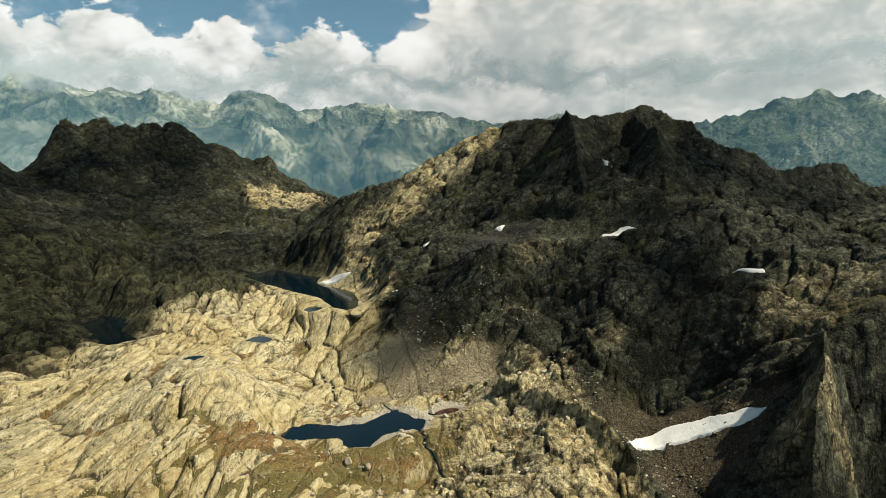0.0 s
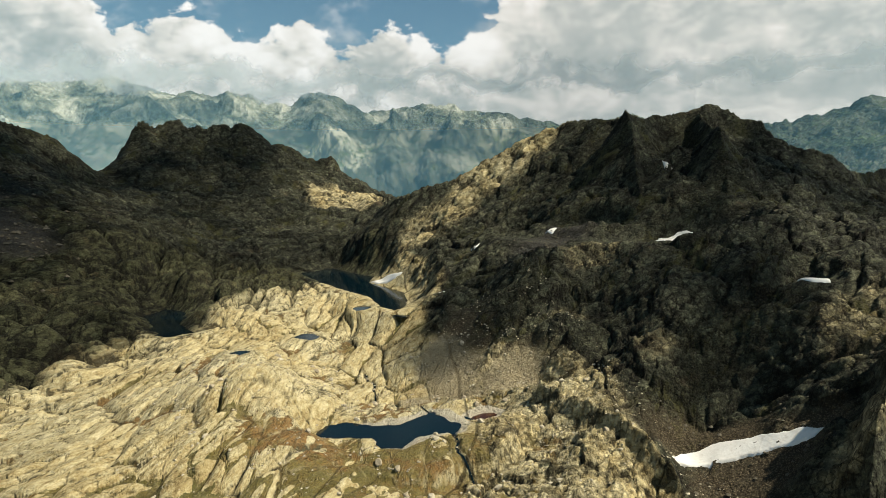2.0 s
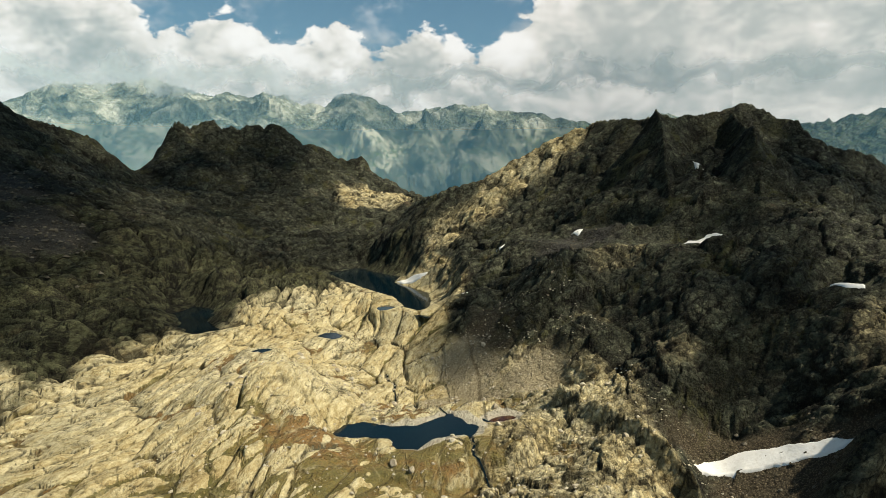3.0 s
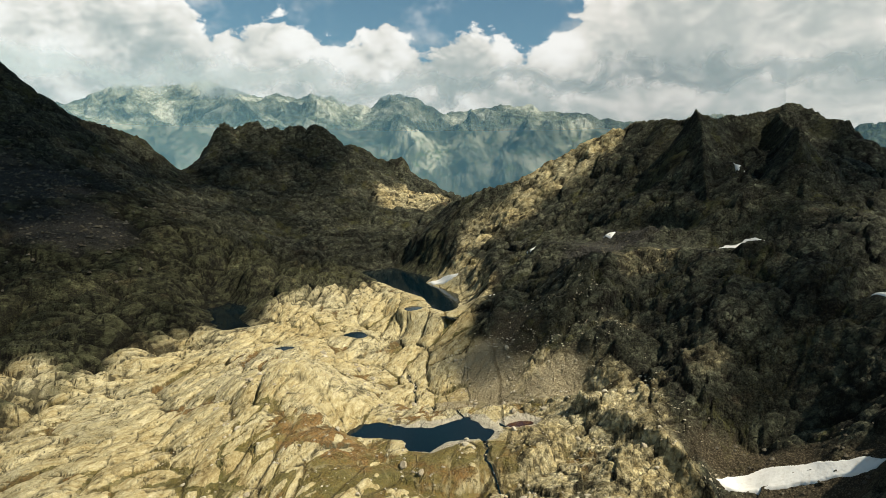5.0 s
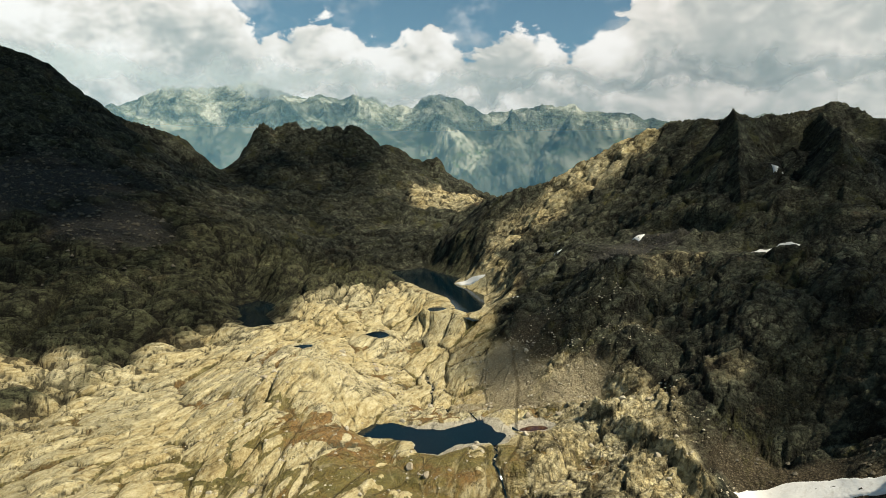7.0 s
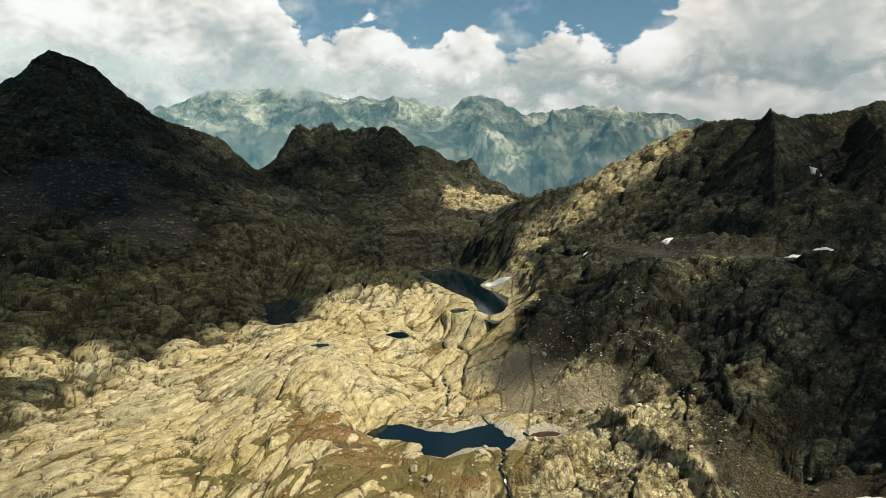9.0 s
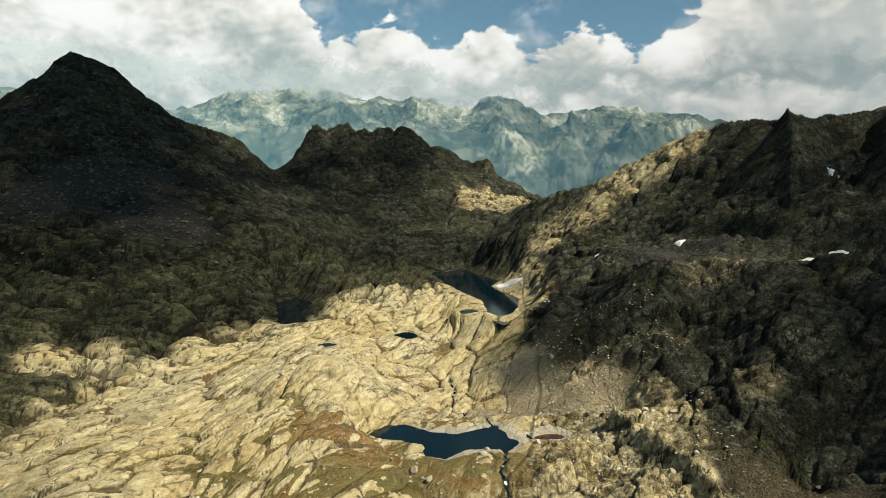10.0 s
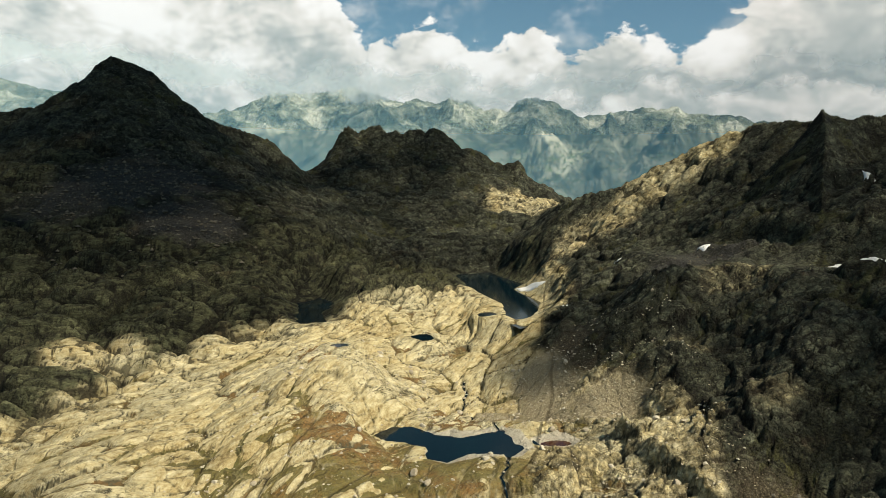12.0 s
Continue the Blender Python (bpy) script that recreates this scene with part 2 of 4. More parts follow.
def far_rock(t, green=0.0):
    p = t.node("ShaderNodeNewGeometry")
    up = t.node("ShaderNodeSeparateXYZ")
    t.link(p.outputs["Normal"], up.inputs[0])
    high = t.node("ShaderNodeSeparateXYZ")
    t.link(p.outputs["Position"], high.inputs[0])
    cloud_shade, a, b = t.noise(p.outputs["Position"], 0.0016, 4, 0.55), t.noise(p.outputs["Position"], 0.005, 8, 0.6), t.noise(p.outputs["Position"], 0.03, 8, 0.65)
    stone = t.ramp(t.math("ADD", t.math("MULTIPLY", a, 0.7), t.math("MULTIPLY", b, 0.3)), [(0.41, (0.045, 0.055, 0.05)), (0.5, (0.21, 0.22, 0.165)), (0.59, (0.5, 0.49, 0.4))])
    meadow = t.mix(b, (0.05, 0.085, 0.03, 1), (0.16, 0.2, 0.08, 1))
    low = t.math("MAXIMUM", t.span(t.math("ADD", high.outputs[2], t.math("MULTIPLY", a, 500)), 560, 900, 1, 0), green)
    cover = t.math("MULTIPLY", low, t.span(t.math("ADD", up.outputs[2], t.math("MULTIPLY", b, 0.5)), 0.9, 1.1))
    snow = t.math("MULTIPLY", t.span(high.outputs[2], 500, 660), t.span(t.math("ADD", up.outputs[2], t.math("MULTIPLY", b, 0.6)), 1.3, 1.36))
    colour = t.mix(cover, stone, meadow)
    # Cloud shadows painted in: broad noise patches of darker base colour.
    colour = t.mix(t.span(cloud_shade, 0.44, 0.56), t.mix(0.55, colour, (0.04, 0.055, 0.05, 1)), colour)
    colour = t.mix(snow, colour, (0.78, 0.79, 0.8, 1))
    return principled(t, Base_Color=colour, Roughness=0.95, Specular_IOR_Level=0.1, Normal=bumped(t, b, 0.9, 22)).outputs[0]


def lake_water(t):
    p = t.node("ShaderNodeNewGeometry").outputs["Position"]
    deep = t.mix(t.noise(p, 0.05, 3), (0.001, 0.005, 0.009, 1), (0.002, 0.010, 0.014, 1))
    return principled(t, Base_Color=deep, Roughness=0.06, Specular_IOR_Level=0.1, Normal=bumped(t, t.noise(p, 1.2, 4), 0.15, 0.1)).outputs[0]


def red_water(t):
    p = t.node("ShaderNodeNewGeometry").outputs["Position"]
    deep = t.mix(t.noise(p, 0.2, 4), (0.03, 0.01, 0.006, 1), (0.06, 0.022, 0.012, 1))
    return principled(t, Base_Color=deep, Roughness=0.2, Specular_IOR_Level=0.3).outputs[0]


def old_snow(t):
    p = t.node("ShaderNodeNewGeometry").outputs["Position"]
    dirt_and_shade = t.span(t.noise(p, 0.35, 8, 0.7), 0.48, 0.75, 0, 0.45)
    colour = t.mix(dirt_and_shade, (0.82, 0.80, 0.76, 1), (0.5, 0.44, 0.36, 1))
    return principled(t, Base_Color=colour, Roughness=0.7, Normal=bumped(t, t.noise(p, 0.8, 5), 0.5, 0.4)).outputs[0]


def boulder_stone(t, dim=1.0):
    p = t.node("ShaderNodeTexCoord").outputs["Object"]
    tone = t.node("ShaderNodeObjectInfo").outputs["Random"]
    isle = t.node("ShaderNodeNewGeometry").outputs["Random Per Island"]
    n = t.noise(p, 1.5, 6, 0.65)
    k = t.math("ADD", t.math("MULTIPLY", n, 0.5), t.math("MULTIPLY", t.math("ADD", tone, isle), 0.25))
    colour = t.ramp(k, [(0.3, (0.13 * dim, 0.105 * dim, 0.075 * dim)), (0.5, (0.32 * dim, 0.27 * dim, 0.19 * dim)), (0.72, (0.47 * dim, 0.42 * dim, 0.32 * dim))])
    return principled(t, Base_Color=colour, Roughness=0.9, Specular_IOR_Level=0.2, Normal=bumped(t, n, 0.5, 0.2)).outputs[0]


def cloud_mass(t):
    diffuse, through_it, both = t.node("ShaderNodeBsdfDiffuse"), t.node("ShaderNodeBsdfTranslucent"), t.node("ShaderNodeMixShader")
    clear, thin = t.node("ShaderNodeBsdfTransparent"), t.node("ShaderNodeMixShader")
    t.set(diffuse, Color=(0.4, 0.4, 0.4, 1)), t.set(through_it, Color=(0.4, 0.4, 0.4, 1))
    t.link(0.1, both.inputs[0]), t.link(diffuse.outputs[0], both.inputs[1]), t.link(through_it.outputs[0], both.inputs[2])
    t.link(CLOUD_CLEAR, thin.inputs[0]), t.link(both.outputs[0], thin.inputs[1]), t.link(clear.outputs[0], thin.inputs[2])
    return thin.outputs[0]


CLOUD_CLEAR = 0.75


# See-through blue sheet that stands in for hazy air, thicker low down.
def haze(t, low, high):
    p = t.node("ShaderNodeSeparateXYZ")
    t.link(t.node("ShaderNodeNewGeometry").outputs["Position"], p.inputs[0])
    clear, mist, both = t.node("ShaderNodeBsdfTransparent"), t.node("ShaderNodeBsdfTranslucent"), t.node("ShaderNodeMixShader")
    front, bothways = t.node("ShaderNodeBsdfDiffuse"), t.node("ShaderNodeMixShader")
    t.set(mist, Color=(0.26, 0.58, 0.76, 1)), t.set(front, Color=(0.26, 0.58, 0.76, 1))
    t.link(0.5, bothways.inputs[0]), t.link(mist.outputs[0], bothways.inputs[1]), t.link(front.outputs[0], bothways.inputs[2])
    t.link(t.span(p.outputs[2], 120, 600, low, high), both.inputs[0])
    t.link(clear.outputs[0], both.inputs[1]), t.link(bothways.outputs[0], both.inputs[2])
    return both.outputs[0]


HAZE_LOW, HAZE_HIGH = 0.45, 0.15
ROCK = surface("weathered_rock", mountain_rock)
FAR_ROCK = surface("far_rock", far_rock)
GREEN_ROCK = surface("green_rock", lambda t: far_rock(t, 0.9))
WATER = surface("lake_water", lake_water)
RED_WATER = surface("red_water", red_water)
SNOW = surface("old_snow", old_snow)
STONE = surface("boulder_stone", boulder_stone)
DARK_STONE = surface("dark_boulder_stone", lambda t: boulder_stone(t, 0.28))
CLOUD = surface("cloud", cloud_mass)
HAZE = surface("haze", lambda t: haze(t, HAZE_LOW, HAZE_HIGH))
THIN_HAZE = surface("thin_haze", lambda t: haze(t, 0.3, HAZE_HIGH))

# ---- the lie of the land: heights in metres over the near lake ----
NEAR_LEVELS = [
    (-50, -69, -76, -62, -41, -29, -2),
    (-28, -40, -60, -49, -11, 21, 87),
    (-18, -11, -15, -30, -22, 66, 156),
    (-21, -1, 32, 1, -16, 63, 173),
    (-21, -17, -14, 12, -10, 66, 214),
    (-24, -9, -11, 48, 22, -9, 143),
    (-32, -4, 12, -32, -8, 3, 114),
    (-39, -29, 1, -32, 62, 67, 263),
    (-34, -13, 9, 0, 57, 127, 407),
    (-33, -12, -53, -12, 109, 153, 355),
    (-55, -31, -15, 28, 94, 88, 183),
    (-85, -42, 16, 75, 84, 62, 79),
    (-107, -48, 13, 69, 106, 99, 69),
    (-124, -55, 10, 65, 106, 114, 92),
]
FAR_LEVELS = [
    (15, 43, 73, 90, 90, 80, 50),
    (-12, 9, 29, 104, 151, 60, -75),
    (-40, -9, -25, 107, 231, 6, -180),
    (-56, 26, 43, 170, 254, -55, -199),
    (-7, 22, 16, 114, 124, 32, -105),
    (18, 43, 24, 18, 140, 155, -33),
    (-10, -10, 25, 15, 138, 92, -65),
    (30, 40, 55, 164, 49, -19, -113),
    (42, 16, 129, 177, -34, -85, -130),
    (48, 36, 167, 182, 55, -37, -104),
    (63, 68, 76, 111, 122, 46, -34),
    (99, 101, 79, 59, 100, 90, 56),
    (128, 112, 93, 60, 72, 109, 147),
]

R1_CREST = [(140, 770, 92), (155, 745, 106), (172, 725, 115), (208, 705, 122), (240, 690, 143), (273, 680, 164), (296, 665, 177),
            (327, 640, 188), (346, 610, 190), (366, 585, 188), (400, 560, 190), (426, 560, 194), (444, 551, 201), (460, 545, 197),
            (467, 530, 189), (482, 515, 182), (492, 500, 161), (506, 485, 151), (539, 485, 147), (586, 490, 128), (620, 495, 129),
            (671, 500, 135), (724, 505, 132), (772, 510, 107), (830, 520, 60)]
PINNACLE_CREST = [(400, 560, 190), (372, 556, 188), (356, 550, 188), (346, 549, 193), (341, 545, 193), (335, 531, 186), (325, 508, 165), (313, 485, 138), (298, 455, 108)]
KNOB_CREST = [(430, 545, 190), (408, 500, 174), (388, 468, 168), (374, 448, 169), (366, 436, 158), (356, 420, 130), (340, 402, 108)]
W_CREST = [(-640, 800, 210), (-579, 830, 216), (-547, 850, 221), (-524, 870, 226), (-513, 880, 247), (-482, 890, 280), (-478, 895, 294),
           (-462, 900, 302), (-439, 910, 295), (-416, 924, 286), (-412, 930, 272), (-400, 940, 262), (-384, 960, 244), (-364, 985, 226),
           (-328, 1020, 215), (-288, 1057, 202), (-277, 1065, 180), (-264, 1070, 161), (-222, 1080, 142)]
BUTTE_CREST = [(-240, 1080, 138), (-232, 1150, 147), (-209, 1165, 167), (-195, 1185, 203), (-193, 1205, 230), (-182, 1215, 235),
               (-170, 1225, 230), (-154, 1232, 237), (-141, 1238, 243), (-123, 1242, 243), (-113, 1243, 232), (-105, 1244, 229),
               (-95, 1245, 235), (-80, 1246, 230), (-68, 1248, 240), (-56, 1250, 241), (-44, 1250, 237), (-35, 1250, 230),
               (-28, 1250, 241), (-15, 1252, 243), (-1, 1254, 239), (8, 1255, 231), (18, 1255, 221), (35, 1255, 203), (71, 1255, 197),
               (96, 1255, 183), (122, 1255, 171), (131, 1255, 178), (150, 1255, 179), (160, 1252, 168), (164, 1250, 151),
               (192, 1240, 138), (226, 1200, 108), (225, 1180, 107), (232, 1080, 98)]
PROW_CREST = [(236, 190, 47), (214, 173, 42), (186, 157, 29), (175, 150, 12), (166, 144, -22)]
RIB_CREST = [(121, 292, 9), (130, 268, 12), (138, 243, 12), (141, 226, 7), (143, 208, -8)]
# the brink of the cliff on the near side of the spur
BRINK = [(420, 120), (300, 168), (262, 184), (238, 188), (214, 171), (186, 155), (160, 138), (120, 120)]
# crest, steepness at the top, steepness further down, how far the steep part reaches
RIDGES = [(R1_CREST, 1.5, 0.75, 22), (PINNACLE_CREST, 1.7, 1.25, 18), (KNOB_CREST, 1.7, 1.2, 18), (W_CREST, 1.4, 0.78, 25),
          (BUTTE_CREST, 1.9, 0.57, 16), (PROW_CREST, 2.6, 1.5, 14), (RIB_CREST, 1.9, 1.0, 9)]
# swells and hollows: x, y, rise, half-length, half-width, turn
SWELLS = [(136, 322, -15, 16, 14, 0), (160, 338, 12, 18, 16, 0), (193, 258, -15, 26, 14, -40), (262, 287, 14, 24, 16, 20),
          (228, 540, -14, 30, 26, 0), (-225, 1088, -14, 40, 30, 0), (-17, 326, 6, 26, 20, 20), (-30, 325, 3, 46, 20, 65), (-20, 500, 5, 50, 26, 60), (-163, 452, 14, 34, 22, 30),
          (112, 232, 7, 20, 12, 30), (60, 345, -3, 40, 22, 20), (100, 340, -3, 30, 16, 0)]
SWELLS += [(172, 403, 14, 28, 28, 0), (180, 343, -10, 28, 28, 0), (183, 278, 12, 18, 18, 0), (217, 248, -10, 28, 28, 0), (274, 279, -12, 18, 18, 0), (213, 310, 9, 28, 28, 0), (248, 236, 12, 18, 18, 0), (297, 417, -11, 39, 39, 0), (170, 242, -9, 18, 18, 0), (137, 241, 6, 18, 18, 0), (179, 167, 7, 28, 28, 0), (177, 306, -9, 18, 18, 0), (-163, 684, 10, 25, 25, 0), (62, 492, 8, 26, 26, 0), (14, 456, 6, 26, 26, 0)]
# level shelves: x, y, height, half-length, half-width, turn
SHELVES = [(277, 392, 75, 56, 32, -38), (205, 470, 74, 40, 16, -60), (255, 470, 82, 40, 14, -50), (275, 260, 65.5, 13, 11, 0)]
# lakes: level, outline
LAKE_NEAR = (0.0, [(1, 297), (9, 308), (19, 309), (31, 300), (45, 297), (58, 304), (65, 307), (70, 299), (75, 287), (68, 277), (57, 280), (47, 277), (38, 268), (29, 271), (28, 284), (18, 289), (6, 290)])
LAKE_MIDDLE = (14.0, [(-109, 565), (-98, 530), (-88, 484), (-79, 474), (-63, 489), (-72, 508), (-77, 530), (-74, 571), (-94, 598)])
LAKE_FAR = (22.5, [(35, 724), (75, 755), (96, 691), (109, 666), (95, 627), (103, 589), (113, 555), (106, 512), (97, 486), (85, 474), (78, 491), (78, 545), (66, 577), (50, 633)])
POND_SLAB = (12.0, [(5, 456), (14, 468), (24, 456), (19, 441), (10, 447)])
POND_HIGH = (24.0, [(-40, 376), (-33, 384), (-24, 379), (-31, 372)])
POND_SHORE = (21.5, [(54, 499), (66, 513), (74, 500), (60, 484)])
POND_RED = (-1.6, [(82, 297), (92, 302), (100, 298), (93, 292), (84, 293)])


def worn(lake):
    """A pond with the corners of its outline worn round."""
    level, outline = lake
    for _ in range(2):
        outline = [(a[0] * (1 - f) + b[0] * f, a[1] * (1 - f) + b[1] * f) for a, b in zip(outline, outline[1:] + outline[:1]) for f in (0.25, 0.75)]
    return level, outline


POND_SLAB, POND_HIGH, POND_SHORE, POND_RED = worn(POND_SLAB), worn(POND_HIGH), worn(POND_SHORE), worn(POND_RED)
LAKES = [LAKE_NEAR, LAKE_MIDDLE, LAKE_FAR, POND_SLAB, POND_HIGH, POND_SHORE, POND_RED]


# streams: x, y along their beds
STREAM_IN = [(45, 392), (47, 372), (44, 352), (49, 338), (50, 325), (60, 318), (64, 306)]
STREAM_OUT = [(66, 277), (65, 266), (61, 256), (64, 247), (66, 236), (74, 222)]
STREAMS = [STREAM_IN, STREAM_OUT]


def smooth(a, b, v):
    f = np.clip((v - a) / (b - a), 0, 1)
    return f * f * (3 - 2 * f)


def spline_levels(levels, u0, u1, r0, r1, x, y):
    """Heights between the levels of a fan-shaped plan, by cubic splines."""
    grid = np.array(levels, float)
    nu, nv = grid.shape
    u = np.clip((np.arctan2(x, y) - radians(u0)) / radians(u1 - u0) * (nu - 3), 0, nu - 3 - 1e-6)
    v = np.clip(np.log(np.maximum(np.hypot(x, y), r0) / r0) / np.log(r1 / r0) * (nv - 3), 0, nv - 3 - 1e-6)
    iu, iv = np.floor(u).astype(int), np.floor(v).astype(int)
    fu, fv = u - iu, v - iv
    out = np.zeros_like(x)
    wu = [(1 - fu) ** 3 / 6, (3 * fu**3 - 6 * fu**2 + 4) / 6, (-3 * fu**3 + 3 * fu**2 + 3 * fu + 1) / 6, fu**3 / 6]
    wv = [(1 - fv) ** 3 / 6, (3 * fv**3 - 6 * fv**2 + 4) / 6, (-3 * fv**3 + 3 * fv**2 + 3 * fv + 1) / 6, fv**3 / 6]
    for a in range(4):
        for b in range(4):
            out += wu[a] * wv[b] * grid[iu + a, iv + b]
    return out


TABLE = np.random.RandomState(7).permutation(512)
ANGLES = np.random.RandomState(8).uniform(0, 2 * np.pi, 512)
COS, SIN = np.cos(ANGLES).astype(np.float32), np.sin(ANGLES).astype(np.float32)
SPOTS = [v.astype(np.float32) for v in (0.5 + 0.45 * np.cos(np.arange(512) * 2.4), 0.5 + 0.45 * np.sin(np.arange(512) * 5.1), np.cos(np.arange(512) * 1.7), np.sin(np.arange(512) * 1.7), 0.6 * np.sin(np.arange(512) * 3.3))]


def grain(x, y, seed=0):
    """Gradient noise, about -1 to 1."""
    xi, yi = np.floor(x).astype(int), np.floor(y).astype(int)
    fx, fy = (x - xi).astype(np.float32), (y - yi).astype(np.float32)
    sx, sy = fx**3 * (fx * (6 * fx - 15) + 10), fy**3 * (fy * (6 * fy - 15) + 10)

    def corner(i, j):
        a = TABLE[(TABLE[(xi + i + seed * 37) & 511] + yi + j) & 511]
        return COS[a] * (fx - i) + SIN[a] * (fy - j)

    low = corner(0, 0) * (1 - sx) + corner(1, 0) * sx
    high = corner(0, 1) * (1 - sx) + corner(1, 1) * sx
    return 1.5 * (low * (1 - sy) + high * sy)


def layers(x, y, size, octaves, seed=0, keep=0.5, ridged=False):
    """Fractal noise: the coarsest grain has that size in metres."""
    out, amp, total = np.zeros_like(x), 1.0, 0.0
    for k in range(octaves):
        n = grain(x / size + 17.3 * k, y / size - 9.1 * k, seed + k)
        out += amp * (1 - 2 * np.abs(n) if ridged else n)
        total += amp
        amp, size = amp * keep, size * 0.5
    return out / total


def blocks(x, y, size, seed=0):
    """Tilted facets of broken rock: the height of jointed blocks, about -1 to 1, and how near a joint is."""
    px, py = x / x.dtype.type(size), y / x.dtype.type(size)
    xi, yi = np.floor(px).astype(int), np.floor(py).astype(int)
    fx, fy = px - xi.astype(x.dtype), py - yi.astype(x.dtype)
    best, second = np.full(x.shape, 9.0, x.dtype), np.full(x.shape, 9.0, x.dtype)
    height = np.zeros_like(x)
    for i in (-1, 0, 1):
        for j in (-1, 0, 1):
            h = TABLE[(TABLE[(xi + i + seed * 53) & 511] + yi + j) & 511]
            dx, dy = fx - i - SPOTS[0][h], fy - j - SPOTS[1][h]
            d = dx * dx + dy * dy
            tilt = SPOTS[2][h] * dx + SPOTS[3][h] * dy + SPOTS[4][h]
            closer = d < best
            second = np.where(closer, best, np.minimum(second, d))
            height = np.where(closer, tilt, height)
            best = np.where(closer, d, best)
    return height, np.sqrt(second) - np.sqrt(best)


def crest_height(crest, steep, gentle, reach, x, y):
    """A ridge: its crest line, falling away on both sides."""
    out, near = np.full(x.shape, -1e4, x.dtype), np.full(x.shape, 1e4, x.dtype)
    for (ax, ay, az), (bx, by, bz) in zip(crest, crest[1:]):
        ux, uy = bx - ax, by - ay
        s = np.clip(((x - ax) * ux + (y - ay) * uy) / (ux * ux + uy * uy), 0, 1)
        d = np.hypot(x - ax - s * ux, y - ay - s * uy)
        np.maximum(out, az + s * (bz - az) - gentle * d - (steep - gentle) * reach * (1 - np.exp(-d / reach)), out=out)
        np.minimum(near, d, out=near)
    return out, near


def shore_distance(outline, x, y):
    """Metres from a shoreline: negative on the water."""
    best, inside = np.full(x.shape, 1e9), np.zeros(x.shape, bool)
    for (ax, ay), (bx, by) in zip(outline, outline[1:] + outline[:1]):
        ux, uy = bx - ax, by - ay
        s = np.clip(((x - ax) * ux + (y - ay) * uy) / (ux * ux + uy * uy), 0, 1)
        np.minimum(best, np.hypot(x - ax - s * ux, y - ay - s * uy), out=best)
        cross = (ay > y) != (by > y)
        inside ^= cross & (x < ax + (y - ay) / np.where(by == ay, 1e-9, by - ay) * ux)
    return np.where(inside, -best, best)


# scree fans: x, y, half-length, half-width, turn
SCREES = [(100, 372, 42, 26, 60), (118, 335, 30, 14, 0), (75, 330, 30, 16, 0), (206, 203, 16, 11, -40), (182, 238, 34, 17, -40), (178, 205, 26, 22, 0), (-330, 690, 110, 60, 40), (-240, 640, 60, 50, 20), (215, 455, 50, 26, 20)]


def scree_amount(x, y):
    out = np.zeros_like(x)
    for sx, sy, long, wide, turn in SCREES:
        c, s = math.cos(radians(turn)), math.sin(radians(turn))
        a, b = ((x - sx) * c + (y - sy) * s) / long, ((y - sy) * c - (x - sx) * s) / wide
        out = np.maximum(out, smooth(1.25, 0.6, np.hypot(a, b) + 0.35 * layers(x, y, 25, 3, 81)))
    return out


def bed_distance(bed, x, y):
    """Metres from the middle of a stream, which wanders a little."""
    x, y = x + 1.5 * layers(x, y, 7, 2, 111), y + 1.5 * layers(x, y, 7, 2, 113)
    best = np.full(x.shape, 1e4, x.dtype)
    for (ax, ay), (bx, by) in zip(bed, bed[1:]):
        ux, uy = bx - ax, by - ay
        k = np.clip(((x - ax) * ux + (y - ay) * uy) / (ux * ux + uy * uy), 0, 1)
        np.minimum(best, np.hypot(x - ax - k * ux, y - ay - k * uy), out=best)
    return best


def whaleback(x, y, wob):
    """How much the ground is ice-smoothed slab (1) rather than broken crag (0), and how pale its stone is, with sun and
    cloud shade painted in.
    """
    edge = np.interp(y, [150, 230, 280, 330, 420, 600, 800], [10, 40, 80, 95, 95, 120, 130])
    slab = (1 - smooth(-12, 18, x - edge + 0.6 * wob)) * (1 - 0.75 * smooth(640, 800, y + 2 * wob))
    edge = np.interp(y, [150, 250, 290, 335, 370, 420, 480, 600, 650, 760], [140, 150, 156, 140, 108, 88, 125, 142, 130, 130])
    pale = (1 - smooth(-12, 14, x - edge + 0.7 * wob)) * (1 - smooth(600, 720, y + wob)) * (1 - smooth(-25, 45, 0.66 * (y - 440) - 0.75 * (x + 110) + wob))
    # Slab, foot, flank, spur and knobs: sunlight painted in as paler stone.
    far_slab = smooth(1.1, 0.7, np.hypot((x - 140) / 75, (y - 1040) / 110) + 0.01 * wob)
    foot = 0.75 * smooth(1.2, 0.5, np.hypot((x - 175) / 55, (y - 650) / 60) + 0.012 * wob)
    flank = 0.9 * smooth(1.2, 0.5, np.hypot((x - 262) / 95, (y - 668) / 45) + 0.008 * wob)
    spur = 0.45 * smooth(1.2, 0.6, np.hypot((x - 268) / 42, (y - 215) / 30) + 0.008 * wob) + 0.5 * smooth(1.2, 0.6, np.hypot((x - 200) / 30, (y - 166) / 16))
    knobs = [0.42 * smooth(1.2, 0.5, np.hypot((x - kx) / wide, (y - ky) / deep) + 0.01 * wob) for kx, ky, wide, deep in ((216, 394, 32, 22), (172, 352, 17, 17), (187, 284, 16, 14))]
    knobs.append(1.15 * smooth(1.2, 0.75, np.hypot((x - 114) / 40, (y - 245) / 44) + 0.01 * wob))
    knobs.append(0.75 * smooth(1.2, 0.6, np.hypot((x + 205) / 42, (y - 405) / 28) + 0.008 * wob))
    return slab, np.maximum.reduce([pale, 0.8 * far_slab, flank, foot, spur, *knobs])


